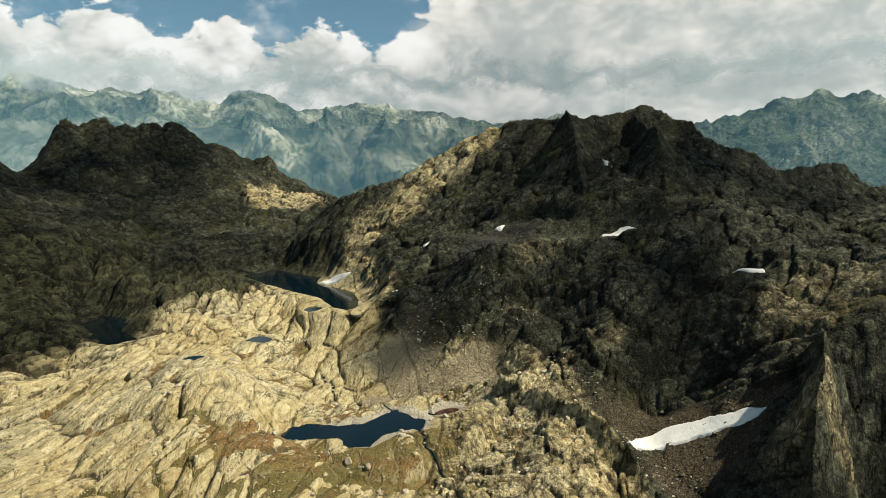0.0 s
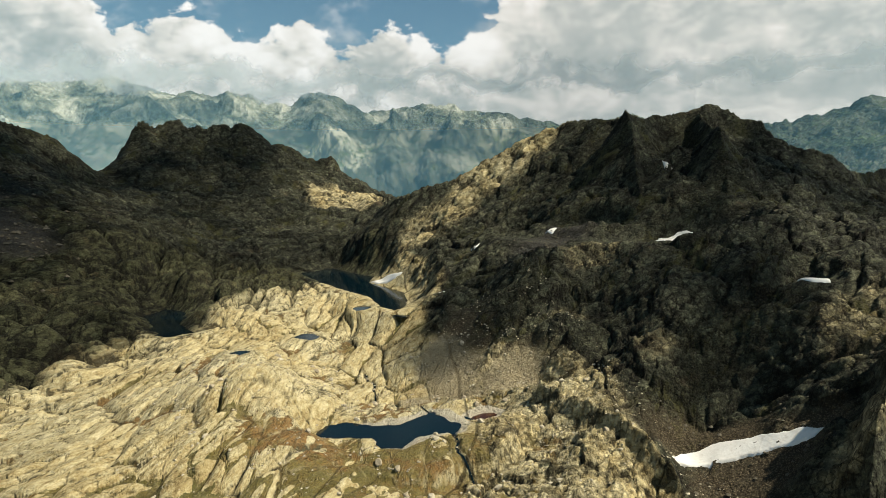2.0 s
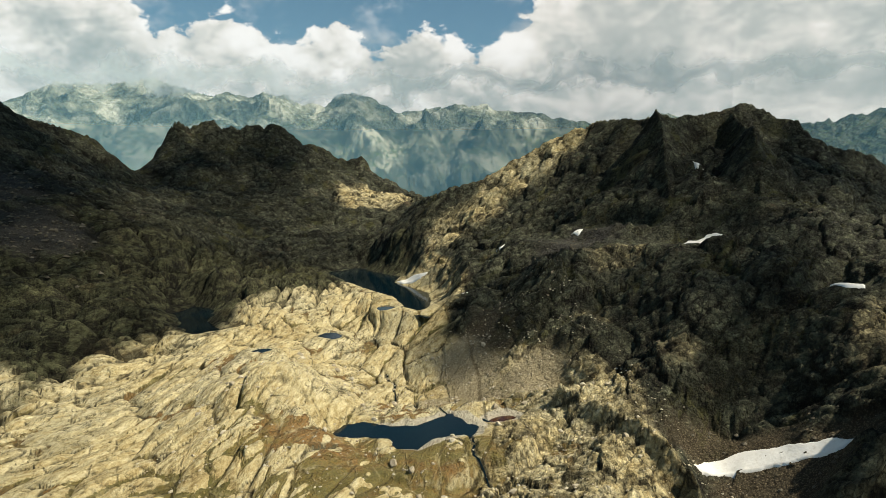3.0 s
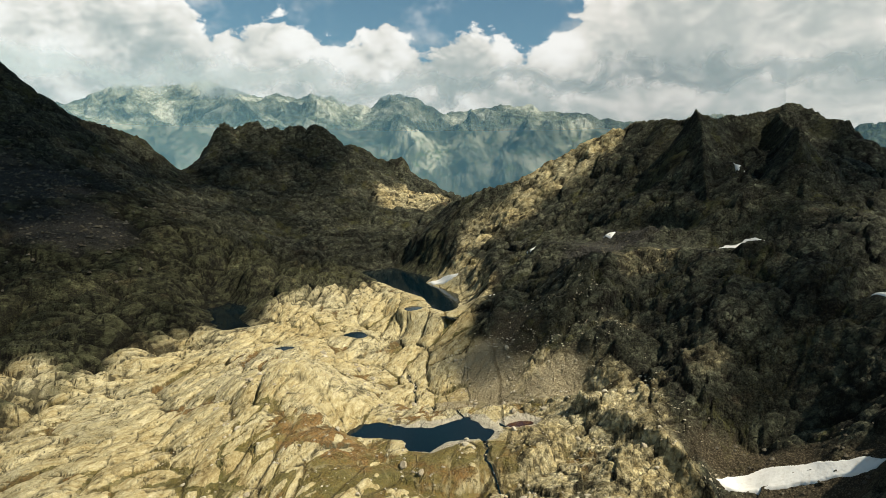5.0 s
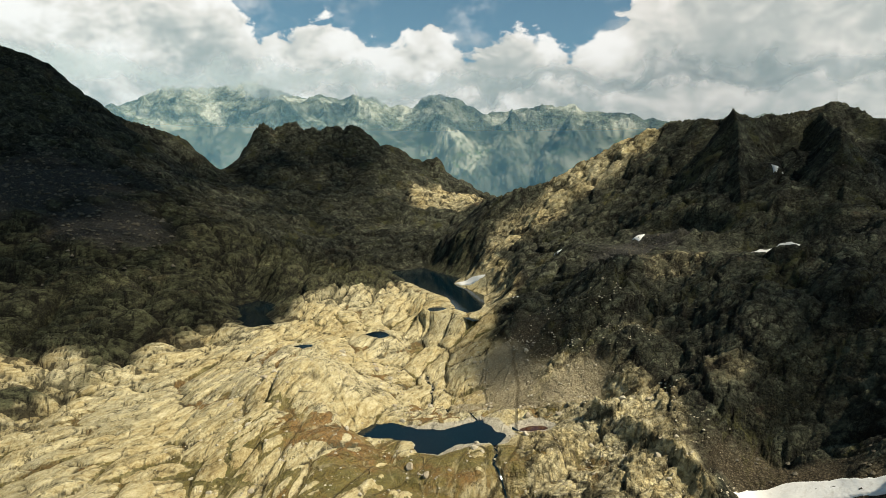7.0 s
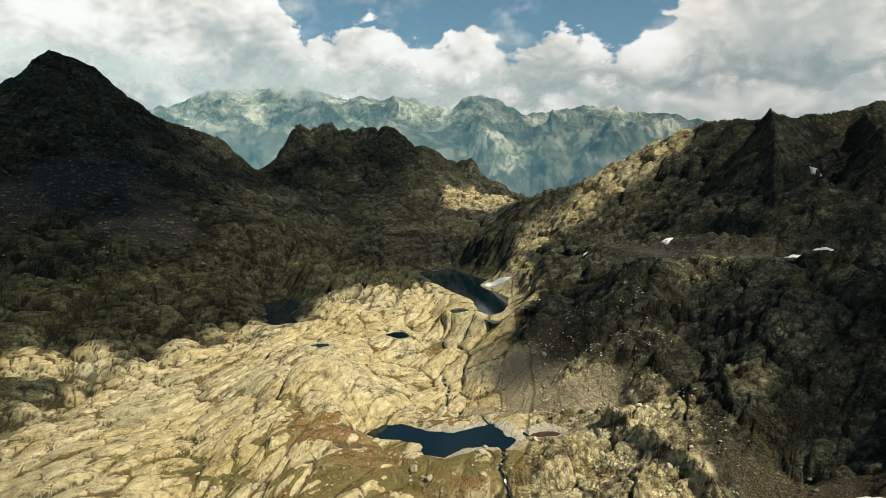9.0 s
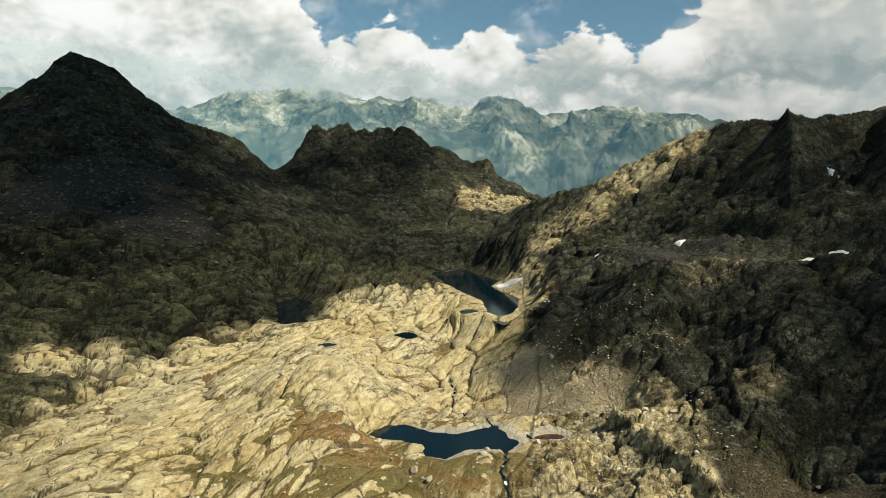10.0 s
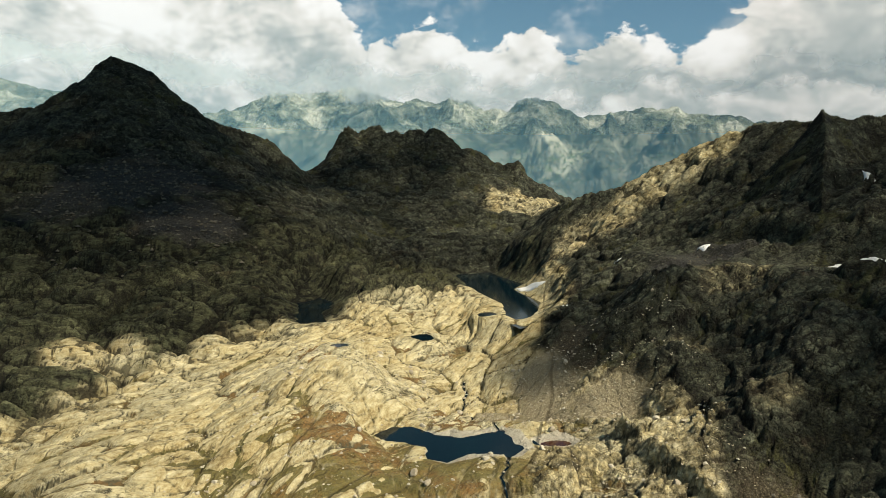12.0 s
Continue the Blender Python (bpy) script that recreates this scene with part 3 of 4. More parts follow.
def pillows(x, y, size, seed):
    """Rounded rocks parted by sharp joints: 0 in the joints, 1 on the backs; and a tilt for each."""
    tilt, gap = blocks(x, y, size, seed)
    g = np.clip(gap / 0.5, 0, 1)
    return 1 - (1 - g) ** 2, tilt


def bed_places(x, y):
    """Places along and across the beds of the slabs, whose run curves from the left flank round to the basin."""
    xs = np.arange(-1400, 1400, 10.0)
    turn = np.radians(np.interp(xs, [-260, -180, -110, -60, -10, 60], [6, 10, 16, 28, 40, 48]))
    run = np.cumsum(np.tan(turn)) * 10.0
    run = run - np.interp(0, xs, run)
    here = np.interp(x, xs, turn)
    over = (y - np.interp(x, xs, run)) * np.cos(here)
    return (0.78 * x + 0.62 * y).astype(np.float32), over.astype(np.float32)


def land(x, y, detail=True):
    """Height of the ground, and what lies on it: turf, bare slab, gravel shore, pale stone with sun and cloud shade
    painted in, joints.
    """
    x, y = np.asarray(x, np.float32), np.asarray(y, np.float32)
    r = np.hypot(x, y)
    near = spline_levels(NEAR_LEVELS, -46, 70, 150, 640, x, y)
    far = spline_levels(FAR_LEVELS, -46, 62, 430, 1500, x, y)
    h = near + (far - near) * smooth(470, 600, r)
    h = h - smooth(1380, 2300, r) * (h + 260)
    for sx, sy, rise, long, wide, turn in SWELLS:
        c, s = math.cos(radians(turn)), math.sin(radians(turn))
        a, b = ((x - sx) * c + (y - sy) * s) / long, ((y - sy) * c - (x - sx) * s) / wide
        h = h + rise * np.exp(-a * a - b * b)
    flat = np.zeros_like(x)
    for sx, sy, level, long, wide, turn in SHELVES:
        c, s = math.cos(radians(turn)), math.sin(radians(turn))
        a, b = ((x - sx) * c + (y - sy) * s) / long, ((y - sy) * c - (x - sx) * s) / wide
        m = smooth(1.5, 0.6, np.hypot(a, b))
        flat = np.maximum(flat, m)
        h = h * (1 - m) + level * m
    w1, w2 = layers(x, y, 60, 3, 21), layers(x, y, 60, 3, 27)
    wx, wy = x + 9 * w1, y + 9 * w2
    crest_far = np.full(x.shape, 1e4, np.float32)
    for crest, steep, gentle, reach in RIDGES:
        wall = 1.6 * np.minimum(x + 198, 0) * smooth(1100, 1160, y) if crest is BUTTE_CREST else 0
        k, d = crest_height(crest, steep, gentle, reach, x + wall + 2.5 * w1, y + 2.5 * w2)
        k = k - 25 * flat
        if crest is not PROW_CREST and crest is not RIB_CREST:
            crest_far = np.minimum(crest_far, d)
        soft = 6.0
        g = np.clip(0.5 + 0.5 * (k - h) / soft, 0, 1)
        h = h * (1 - g) + k * g
    past = np.interp(x, [p[0] for p in BRINK[::-1]], [p[1] for p in BRINK[::-1]]) + 5 * layers(x, y, 22, 3, 121) - y
    h = h - 75 * smooth(1, 26, past) * smooth(118, 150, x)
    wob = 25 * layers(x, y, 90, 3, 3)
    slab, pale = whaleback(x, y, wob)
    bump, joint = np.zeros_like(x), np.zeros_like(x)
    if detail:
        # slabs run along the valley: long backs, steps between the beds, joints across
        along, over = bed_places(wx, wy)
        over = over + 0.8 * h * smooth(-60, -140, x)
        p1, t1 = pillows(along / 1.7, over, 21, 1)
        p2, t2 = pillows(along / 1.5, over + 0.15 * along, 9, 2)
        p3, t3 = pillows(along / 1.3, over, 3.6, 5)
        bed = (over + 3 * w2 + 0.06 * along) / 6.5
        step = bed - np.floor(bed)
        step = np.where(step < 0.86, step / 0.86, (1 - step) / 0.14)
        uneven = smooth(-0.25, 0.35, layers(x, y, 50, 2, 33))
        big = np.interp(0.66 * (y - 440) - 0.75 * (x + 110), [-40, 60], [1.0, 2.2]) * smooth(1100, 600, y) + 0.3
        steep = smooth(1.2, 2.2, big)
        p8, t8 = pillows(along / 2.6, over + 0.2 * along, 15, 8)
        p0, t0 = pillows(along / 1.5, over + 6 * w1, 36, 11)
        sl = (1.35 - 0.6 * steep) * (2.6 * p1 + 1.0 * t1 - 1.7) + steep * (13.0 * p0 + 4.5 * t0 - 8.5 + 5.0 * p8 + 2.4 * t8 - 3.2) + (0.9 * p2 + 0.5 * t2 - 0.6) * (0.75 + 0.5 * steep) + (0.3 + 0.35 * steep) * p3 + 0.2 * t3 + uneven * 0.8 * step + 0.4 * layers(x, y, 5, 3, 37)
        dome = np.exp(-(((x + 17) / 24) ** 2) - ((y - 326) / 20) ** 2)
        sl = sl * (1 - 0.75 * dome)
        # crags: ribs and gullies down the slope, broken into blocks
        u, v = wx, 0.75 * wy + 0.8 * h
        c, s = math.cos(radians(33)), math.sin(radians(33))
        down, cross = u * c + v * s, v * c - u * s
        size = np.interp(r, [150, 400, 1000], [0.8, 1.0, 1.5])
        p4, t4 = pillows(down / 1.8, cross, 17, 3)
        p5, t5 = pillows(down / 1.3, cross + 4, 6.5, 4)
        p9, t9 = pillows(u + 2 * w2, v + 2 * w1, 2.9, 9)
        rib = layers(down / 1.5, cross, 48, 3, 41, 0.5, True)
        p10, t10 = pillows(down / 1.4, cross, 30, 12)
        wn = smooth(850, 420, r)
        cr = size * (7.0 * rib - 3.0 + 2.6 * layers(down / 1.4, cross, 19, 4, 45, 0.6, True) + 2.4 * p4 + 2.6 * t4 + (1 - 0.6 * wn) * (3.0 * p10 + 2.0 * t10 - 1.5) + (0.35 + 0.65 * wn) * (1.4 * p5 + 1.4 * t5) + wn * (0.5 * p9 + 0.4 * t9 + 0.4 * layers(x, y, 3.5, 2, 49)))
        cr = cr * (0.5 + 0.5 * smooth(0, 40, crest_far))
        bump = slab * sl + (1 - slab) * cr
        joint = slab * ((smooth(0.3, 0.0, p2) * 0.9 + smooth(0.3, 0.0, p1) * 1.3 + 0.4 * smooth(0.25, 0.0, p3)) * (1 - 0.7 * dome) + steep * (1.8 * smooth(0.6, 0.0, p0) + 1.4 * smooth(0.55, 0.0, p8) + 0.7 * smooth(0.5, 0.0, p2))) + (1 - slab) * (1.3 * smooth(0.55, 0.0, p10) * (1 - wn) + 1.2 * smooth(0.55, 0.0, p4) + smooth(0.45, 0.0, p5) * 0.8 * wn + smooth(0.4, 0.0, p9) * 0.35 * wn)
        hollow_at = slab * ((p1 + 0.35 * p2 - 0.15 * step * uneven) * (1 - 0.4 * steep) + 0.5 * steep * p0 + 0.5 * dome) + (1 - slab) * (0.4 * p4 + 0.3 * p5 + 0.2 + 0.45 * rib)
        turf = smooth(0.8, 0.15, hollow_at + 0.85 * layers(x, y, 34, 4, 61) + 0.3 * pale - 0.12)
        turf = turf * (1 - 0.55 * steep * slab)
        meadow = 1.3 * np.exp(-(((x - 22) / 70) ** 2 + ((y - 252) / 36) ** 2)) + 0.7 * np.exp(-(((x - 75) / 45) ** 2 + ((y - 325) / 25) ** 2)) + 0.9 * np.exp(-(((x - 10) / 40) ** 2 + ((y - 690) / 45) ** 2))
        outcrop = smooth(-0.02, 0.22, layers(along / 1.6, over, 24, 4, 67)) + 0.5 * smooth(0.5, 0.9, p2) - 0.25
        meadow = smooth(0.25, 0.7, meadow * (1 + 1.1 * layers(x, y, 22, 4, 65)) - 0.75 * outcrop)
        turf = np.maximum(turf, meadow)
        bump = bump * (1 - 0.6 * meadow)
        # the broken crag above the gully: big angular blocks with deep clefts
        crag = np.exp(-(((x - 112) / 46) ** 2) - ((y - 243) / 30) ** 2) * (1 - 0.6 * meadow)
        p6, t6 = pillows(down / 1.6, cross, 12, 6)
        p7, t7 = pillows(down, cross, 4.5, 7)
        bump = bump * (1 - 0.85 * crag) + crag * (1.2 * p6 + 2.7 * t6 - 1.0 + 0.6 * p7 + 1.2 * t7)
        joint = joint * (1 - 0.6 * crag) + crag * (1.5 * smooth(0.45, 0.0, p6) + 0.9 * smooth(0.3, 0.0, p7))
    else:
        turf, along, over = np.zeros_like(x), x, y
    # the crest lines keep their drawn heights
    bump = bump - 1.0 * (1 - slab)
    loose = scree_amount(x, y)
    bump = bump * (1 - 0.9 * np.maximum(loose, flat)) - 0.5 * loose
    quiet, beach = np.ones_like(x), np.zeros_like(x)
    ragged, banks = (1.4 * layers(x, y, 9, 3, 71) if detail else 0), 3 * layers(x, y, 14, 2, 73)
    for level, outline in LAKES:
        d = shore_distance(outline, x, y) + ragged
        if level < 1:
            beach = np.maximum(beach, smooth(8, 1, d + banks + 6 * smooth(45, 15, x)))
        reach = 18 if level < 1 else 12 if len(outline) > 15 else 34
        w = smooth(1, reach, d)
        quiet = quiet * (0.12 + 0.88 * smooth(0, reach, d))
        h = np.where((d > 0) & (d < 40) & (level < 1), np.maximum(h, level + 0.8 * smooth(40, 25, d) - 20 * smooth(25, 40, d)), h)
        h = np.where(d > 0, (level + 0.2 + 0.25 * d) * (1 - w) + h * w, level - 0.4 + 0.35 * d)
    h = h + bump * quiet
    if detail:
        for bed in STREAMS:
            d = bed_distance(bed, x, y)
            h = h - 1.6 * smooth(2.2, 0.5, d)
            joint = np.maximum(joint, 1.6 * smooth(1.5, 0.5, d))
            turf = turf * smooth(0.6, 1.6, d)
    return h, turf, slab, beach, pale, joint, loose, along, over


FINE_TURN, FINE_ROWS = 0.1, 740


# ---- meshes from grids ----
def mesh_of(name, places, faces, material, marks=None, rounded=False):
    """A mesh of quads (or triangles) out of arrays, keeping only the points in use."""
    used, index = np.unique(faces, return_inverse=True)
    index = index.reshape(faces.shape)
    me = bpy.data.meshes.new(name)
    sides = faces.shape[1]
    me.vertices.add(len(used)), me.loops.add(index.size), me.polygons.add(len(faces))
    me.vertices.foreach_set("co", places[used].astype(np.float32).ravel())
    me.loops.foreach_set("vertex_index", index.astype(np.int32).ravel())
    me.polygons.foreach_set("loop_start", np.arange(0, index.size, sides, dtype=np.int32))
    me.polygons.foreach_set("use_smooth", np.full(len(faces), rounded))
    for key, values in (marks or {}).items():
        me.attributes.new(key, "FLOAT", "POINT").data.foreach_set("value", values[used].astype(np.float32))
    me.update(calc_edges=True)
    me.materials.append(material)
    return me


def fan(turns, reaches):
    """Points and quads of a fan round the origin: turns in degrees, clockwise from straight ahead."""
    a, r = np.meshgrid(np.radians(turns), reaches, indexing="ij")
    n, m = len(turns), len(reaches)
    i, j = np.meshgrid(np.arange(n), np.arange(m - 1), indexing="ij")
    k = (i + 1) % n
    faces = np.stack([i * m + j, i * m + j + 1, k * m + j + 1, k * m + j], -1).reshape(-1, 4)
    return (r * np.sin(a)).ravel(), (r * np.cos(a)).ravel(), faces


# ---- ground and the near mountains: one sheet, parted where each mountain rises from the valley ----
turns = np.concatenate([np.arange(-56, 74, FINE_TURN), np.arange(74, 304, 4.0)])
reaches = np.concatenate([np.linspace(0.02, 122, 14), np.geomspace(130, 1450, FINE_ROWS), np.linspace(1480, 2050, 12)])
gx, gy, quads = fan(turns, reaches)
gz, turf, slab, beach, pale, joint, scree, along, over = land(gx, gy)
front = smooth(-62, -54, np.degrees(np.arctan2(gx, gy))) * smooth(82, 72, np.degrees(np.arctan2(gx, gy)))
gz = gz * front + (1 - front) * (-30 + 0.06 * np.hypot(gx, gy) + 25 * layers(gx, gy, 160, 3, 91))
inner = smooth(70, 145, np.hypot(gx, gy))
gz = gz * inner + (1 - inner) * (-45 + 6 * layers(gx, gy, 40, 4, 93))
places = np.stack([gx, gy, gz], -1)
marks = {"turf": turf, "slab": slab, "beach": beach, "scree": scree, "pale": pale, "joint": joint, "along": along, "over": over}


def rises(crests, drop, bound):
    top = np.full(gx.shape, -1e4)
    for crest, steep, gentle, reach in crests:
        np.maximum(top, crest_height(crest, steep, gentle * 0.8, reach, gx, gy)[0], out=top)
    return (top > gz - drop) & bound


right_side = rises(RIDGES[:3], 30, (gx > 120) & (np.hypot(gx, gy) > 330))
left_peak = rises(RIDGES[3:4], 30, (gx < -200) & (gy > 560))
castle = rises(RIDGES[4:5], 30, gy > 900) & ~left_peak
owner = np.where(right_side, 1, np.where(left_peak, 2, np.where(castle, 3, 0)))[quads[:, 0]]
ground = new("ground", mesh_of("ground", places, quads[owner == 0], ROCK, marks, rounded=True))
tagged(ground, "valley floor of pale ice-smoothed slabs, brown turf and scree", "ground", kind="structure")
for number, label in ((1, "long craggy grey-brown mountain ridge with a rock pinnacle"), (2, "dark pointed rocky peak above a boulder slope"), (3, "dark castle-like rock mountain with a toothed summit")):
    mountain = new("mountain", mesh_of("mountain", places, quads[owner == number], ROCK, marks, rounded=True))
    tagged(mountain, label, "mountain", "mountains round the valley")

# ---- the far ranges ----
RANGE_CREST = [(-3300, 2600, 600), (-2488, 3384, 680), (-1900, 3750, 600), (-1522, 3915, 560), (-1364, 3972, 638), (-1199, 4025, 718), (-995, 4080, 740),
               (-713, 4139, 770), (-458, 4175, 730), (-347, 4186, 680), (-273, 4191, 729), (-161, 4197, 702), (-12, 4200, 730), (175, 4196, 670),
               (322, 4188, 689), (449, 4176, 743), (649, 4150, 677), (757, 4131, 615), (963, 4088, 648), (1162, 4036, 655), (1353, 3976, 639),
               (1594, 3886, 598), (1709, 3836, 560), (1921, 3735, 575), (2400, 3500, 560)]
GREEN_CREST = [(1640, 2050, 200), (1760, 1920, 290), (1851, 1826, 326), (1925, 1747, 335), (2000, 1662, 359), (2039, 1613, 395), (2078, 1563, 386),
               (2108, 1522, 420), (2138, 1479, 382), (2166, 1438, 396), (2216, 1359, 385), (2350, 1100, 420), (2500, 600, 380)]
SPURS = [([(-713, 4139, 765), (-500, 3700, 560), (-380, 3300, 330), (-300, 3000, 150)], 0.8, 0.5, 60),
         ([(-1199, 4025, 718), (-1100, 3600, 480), (-900, 3200, 260), (-780, 2900, 120)], 0.8, 0.5, 60),
         ([(449, 4176, 743), (420, 3800, 480), (330, 3450, 330), (260, 3100, 150)], 0.8, 0.5, 60),
         ([(963, 4088, 648), (880, 3700, 430), (760, 3350, 300), (690, 3000, 130)], 0.8, 0.5, 60),
         ([(-12, 4200, 730), (-20, 3850, 500), (60, 3500, 330)], 0.8, 0.55, 60),
         ([(1353, 3976, 639), (1200, 3600, 450), (1100, 3200, 300)], 0.8, 0.5, 60)]


def far_land(x, y):
    wx, wy = x + 90 * layers(x, y, 500, 4, 5), y + 90 * layers(x, y, 500, 4, 9)
    h = np.full(x.shape, -60.0)
    for crest, steep, gentle, reach in [(RANGE_CREST, 0.9, 0.52, 90), *SPURS]:
        h = np.maximum(h, crest_height(crest, steep, gentle, reach, x + 0.25 * (wx - x), y + 0.25 * (wy - y))[0])
    near_crest = np.exp(-((np.hypot(x, y) - 4200) / 200) ** 2)
    h += (1 - 0.6 * near_crest) * 170 * layers(wx, wy, 560, 6, 11, 0.52, True) - 50
    h += 26 * layers(x + 0.4 * (wx - x), y, 130, 5, 15, 0.6, True)
    return np.maximum(h, -120)


def green_land(x, y):
    wx, wy = x + 40 * layers(x, y, 260, 4, 5), y + 40 * layers(x, y, 260, 4, 9)
    h = crest_height(GREEN_CREST, 0.9, 0.55, 60, x + 0.3 * (wx - x), y + 0.3 * (wy - y))[0]
    h += 40 * layers(wx, wy, 200, 6, 17, 0.55, True) - 12 + 8 * layers(x, y, 30, 3, 19, 0.6, True)
    return np.maximum(h, -120)


fx, fy, far_quads = fan(np.arange(-60, 60, 0.16), np.linspace(2300, 4750, 300))
far_quads = far_quads[: -(300 - 1)]
far_range = new("mountain_range", mesh_of("mountain_range", np.stack([fx, fy, far_land(fx, fy)], -1), far_quads, FAR_ROCK))
tagged(far_range, "hazy blue-grey far mountain range with meadows and snow patches", "mountain range", kind="structure")
fx, fy, far_quads = fan(np.arange(30, 84, 0.14), np.linspace(1750, 3000, 220))
far_quads = far_quads[: -(220 - 1)]
green = new("mountain", mesh_of("mountain", np.stack([fx, fy, green_land(fx, fy)], -1), far_quads, GREEN_ROCK))
tagged(green, "hazy green jagged mountain beyond the near ridge", "mountain")

# ---- haze over the deep valley beyond the near ridges, painted on see-through sheets ----
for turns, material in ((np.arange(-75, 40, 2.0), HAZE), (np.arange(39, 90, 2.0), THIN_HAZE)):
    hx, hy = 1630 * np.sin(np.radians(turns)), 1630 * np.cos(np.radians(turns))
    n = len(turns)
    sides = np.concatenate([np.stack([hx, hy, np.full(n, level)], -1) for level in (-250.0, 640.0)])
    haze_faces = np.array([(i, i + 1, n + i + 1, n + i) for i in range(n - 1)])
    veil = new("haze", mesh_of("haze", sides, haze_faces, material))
    tagged(veil, "see-through blue sheet painted as haze over the deep valley", "haze", kind="structure")

# ---- a bank of cloud that hides the far summits ----
def cloud_bank(t):
    p = t.node("ShaderNodeNewGeometry").outputs["Position"]
    at = t.node("ShaderNodeSeparateXYZ")
    t.link(p, at.inputs[0])
    lift = t.math("ADD", t.math("MULTIPLY", t.math("SUBTRACT", t.noise(p, 0.0035, 4, 0.5), 0.5), 420), t.math("MULTIPLY", t.math("SUBTRACT", t.noise(p, 0.016, 6, 0.6), 0.5), 130))
    level = t.math("ADD", at.outputs[2], lift)
    thick = t.math("MULTIPLY", t.span(level, 620, 730, 0.0, 0.8), t.span(level, 690, 830, 1.0, 0.0))
    front, through_it, both = t.node("ShaderNodeBsdfDiffuse"), t.node("ShaderNodeBsdfTranslucent"), t.node("ShaderNodeMixShader")
    clear, bank = t.node("ShaderNodeBsdfTransparent"), t.node("ShaderNodeMixShader")
    t.set(front, Color=(0.86, 0.9, 0.93, 1)), t.set(through_it, Color=(0.86, 0.9, 0.93, 1))
    t.link(0.4, both.inputs[0]), t.link(front.outputs[0], both.inputs[1]), t.link(through_it.outputs[0], both.inputs[2])
    t.link(thick, bank.inputs[0]), t.link(clear.outputs[0], bank.inputs[1]), t.link(both.outputs[0], bank.inputs[2])
    return bank.outputs[0]


turns = np.arange(-75, 62, 2.0)
hx, hy, n = 3650 * np.sin(np.radians(turns)), 3650 * np.cos(np.radians(turns)), len(turns)
sides = np.concatenate([np.stack([hx, hy, np.full(n, level)], -1) for level in (480.0, 1020.0)])
bank_faces = np.array([(i, i + 1, n + i + 1, n + i) for i in range(n - 1)])
bank = new("cloud_bank", mesh_of("cloud_bank", sides, bank_faces, surface("cloud_bank", cloud_bank)))
tagged(bank, "pale torn cloud base hanging over the far summits", "cloud", kind="structure")

# ---- water ----
NAMES = [("lake", "dark blue mountain lake among pale slabs and gravel"), ("lake", "dark narrow lake at the foot of a rock slope"), ("lake", "long dark blue lake below the ridge"),
         ("pond", "small dark pond on pale rock slabs"), ("pond", "tiny dark pool on a smooth rock dome"), ("pond", "small teal pond beside the long lake"), ("pond", "shallow rust-red pool beside the lake")]
for (level, outline), (name, label) in zip(LAKES, NAMES):
    bm = bmesh.new()
    cx, cy = sum(p[0] for p in outline) / len(outline), sum(p[1] for p in outline) / len(outline)
    grow = 1.25 if name == "lake" else 1.2
    bm.faces.new([bm.verts.new((cx + (px - cx) * grow, cy + (py - cy) * grow, level)) for px, py in outline])
    me = bpy.data.meshes.new(name)
    bm.to_mesh(me), bm.free()
    me.materials.append(RED_WATER if "red" in label else WATER)
    tagged(new(name, me), label, "lake" if name == "lake" else "pond", kind="structure")

for bed in STREAMS:
    steps = np.linspace(0, len(bed) - 1, 60)
    sx = np.interp(steps, range(len(bed)), [p[0] for p in bed])
    sy = np.interp(steps, range(len(bed)), [p[1] for p in bed])
    sx, sy = sx - 1.5 * layers(sx, sy, 7, 2, 111), sy - 1.5 * layers(sx, sy, 7, 2, 113)
    nx, ny = -np.gradient(sy), np.gradient(sx)
    span = np.hypot(nx, ny)
    wide = 0.45 + 0.2 * layers(sx, sy, 5, 2, 117)
    rows = [np.stack([sx + k * nx / span * wide, sy + k * ny / span * wide, land(sx, sy)[0] + 0.25], -1) for k in (-1, 1)]
    strip = np.array([(i, i + 1, 60 + i + 1, 60 + i) for i in range(59)])
    tagged(new("stream", mesh_of("stream", np.concatenate(rows), strip, WATER, rounded=True)), "narrow dark stream winding between slabs and turf", "stream", kind="structure")

# ---- snow ----
SNOWS = [([(161, 236), (170, 241), (187, 234), (198, 219), (208, 204), (209, 195), (203, 196), (194, 206), (184, 216), (166, 229)], "large off-white old snowfield in a rocky gully"),
         ([(276, 407), (286, 415), (292, 411), (301, 411), (310, 400), (300, 393), (292, 399), (285, 400)], "off-white snow patch on a high scree shelf"),
         ([(346, 494), (352, 484), (342, 480)], "small snow patch high on the ridge"),
         ([(268, 270), (283, 260), (274, 250), (266, 256)], "small three-cornered snow patch among rocks"),
         ([(95, 627), (112, 612), (123, 590), (114, 592), (100, 608)], "narrow snow strip along the lake shore"),
         ([(113, 466), (122, 456), (118, 453), (112, 461)], "thin snow patch at the foot of dark crags"),
         ([(170, 530), (179, 525), (172, 521)], "small snow patch in a hollow of the slope"),
         ([(219, 484), (231, 476), (223, 472)], "small snow patch on the ridge shelf")]
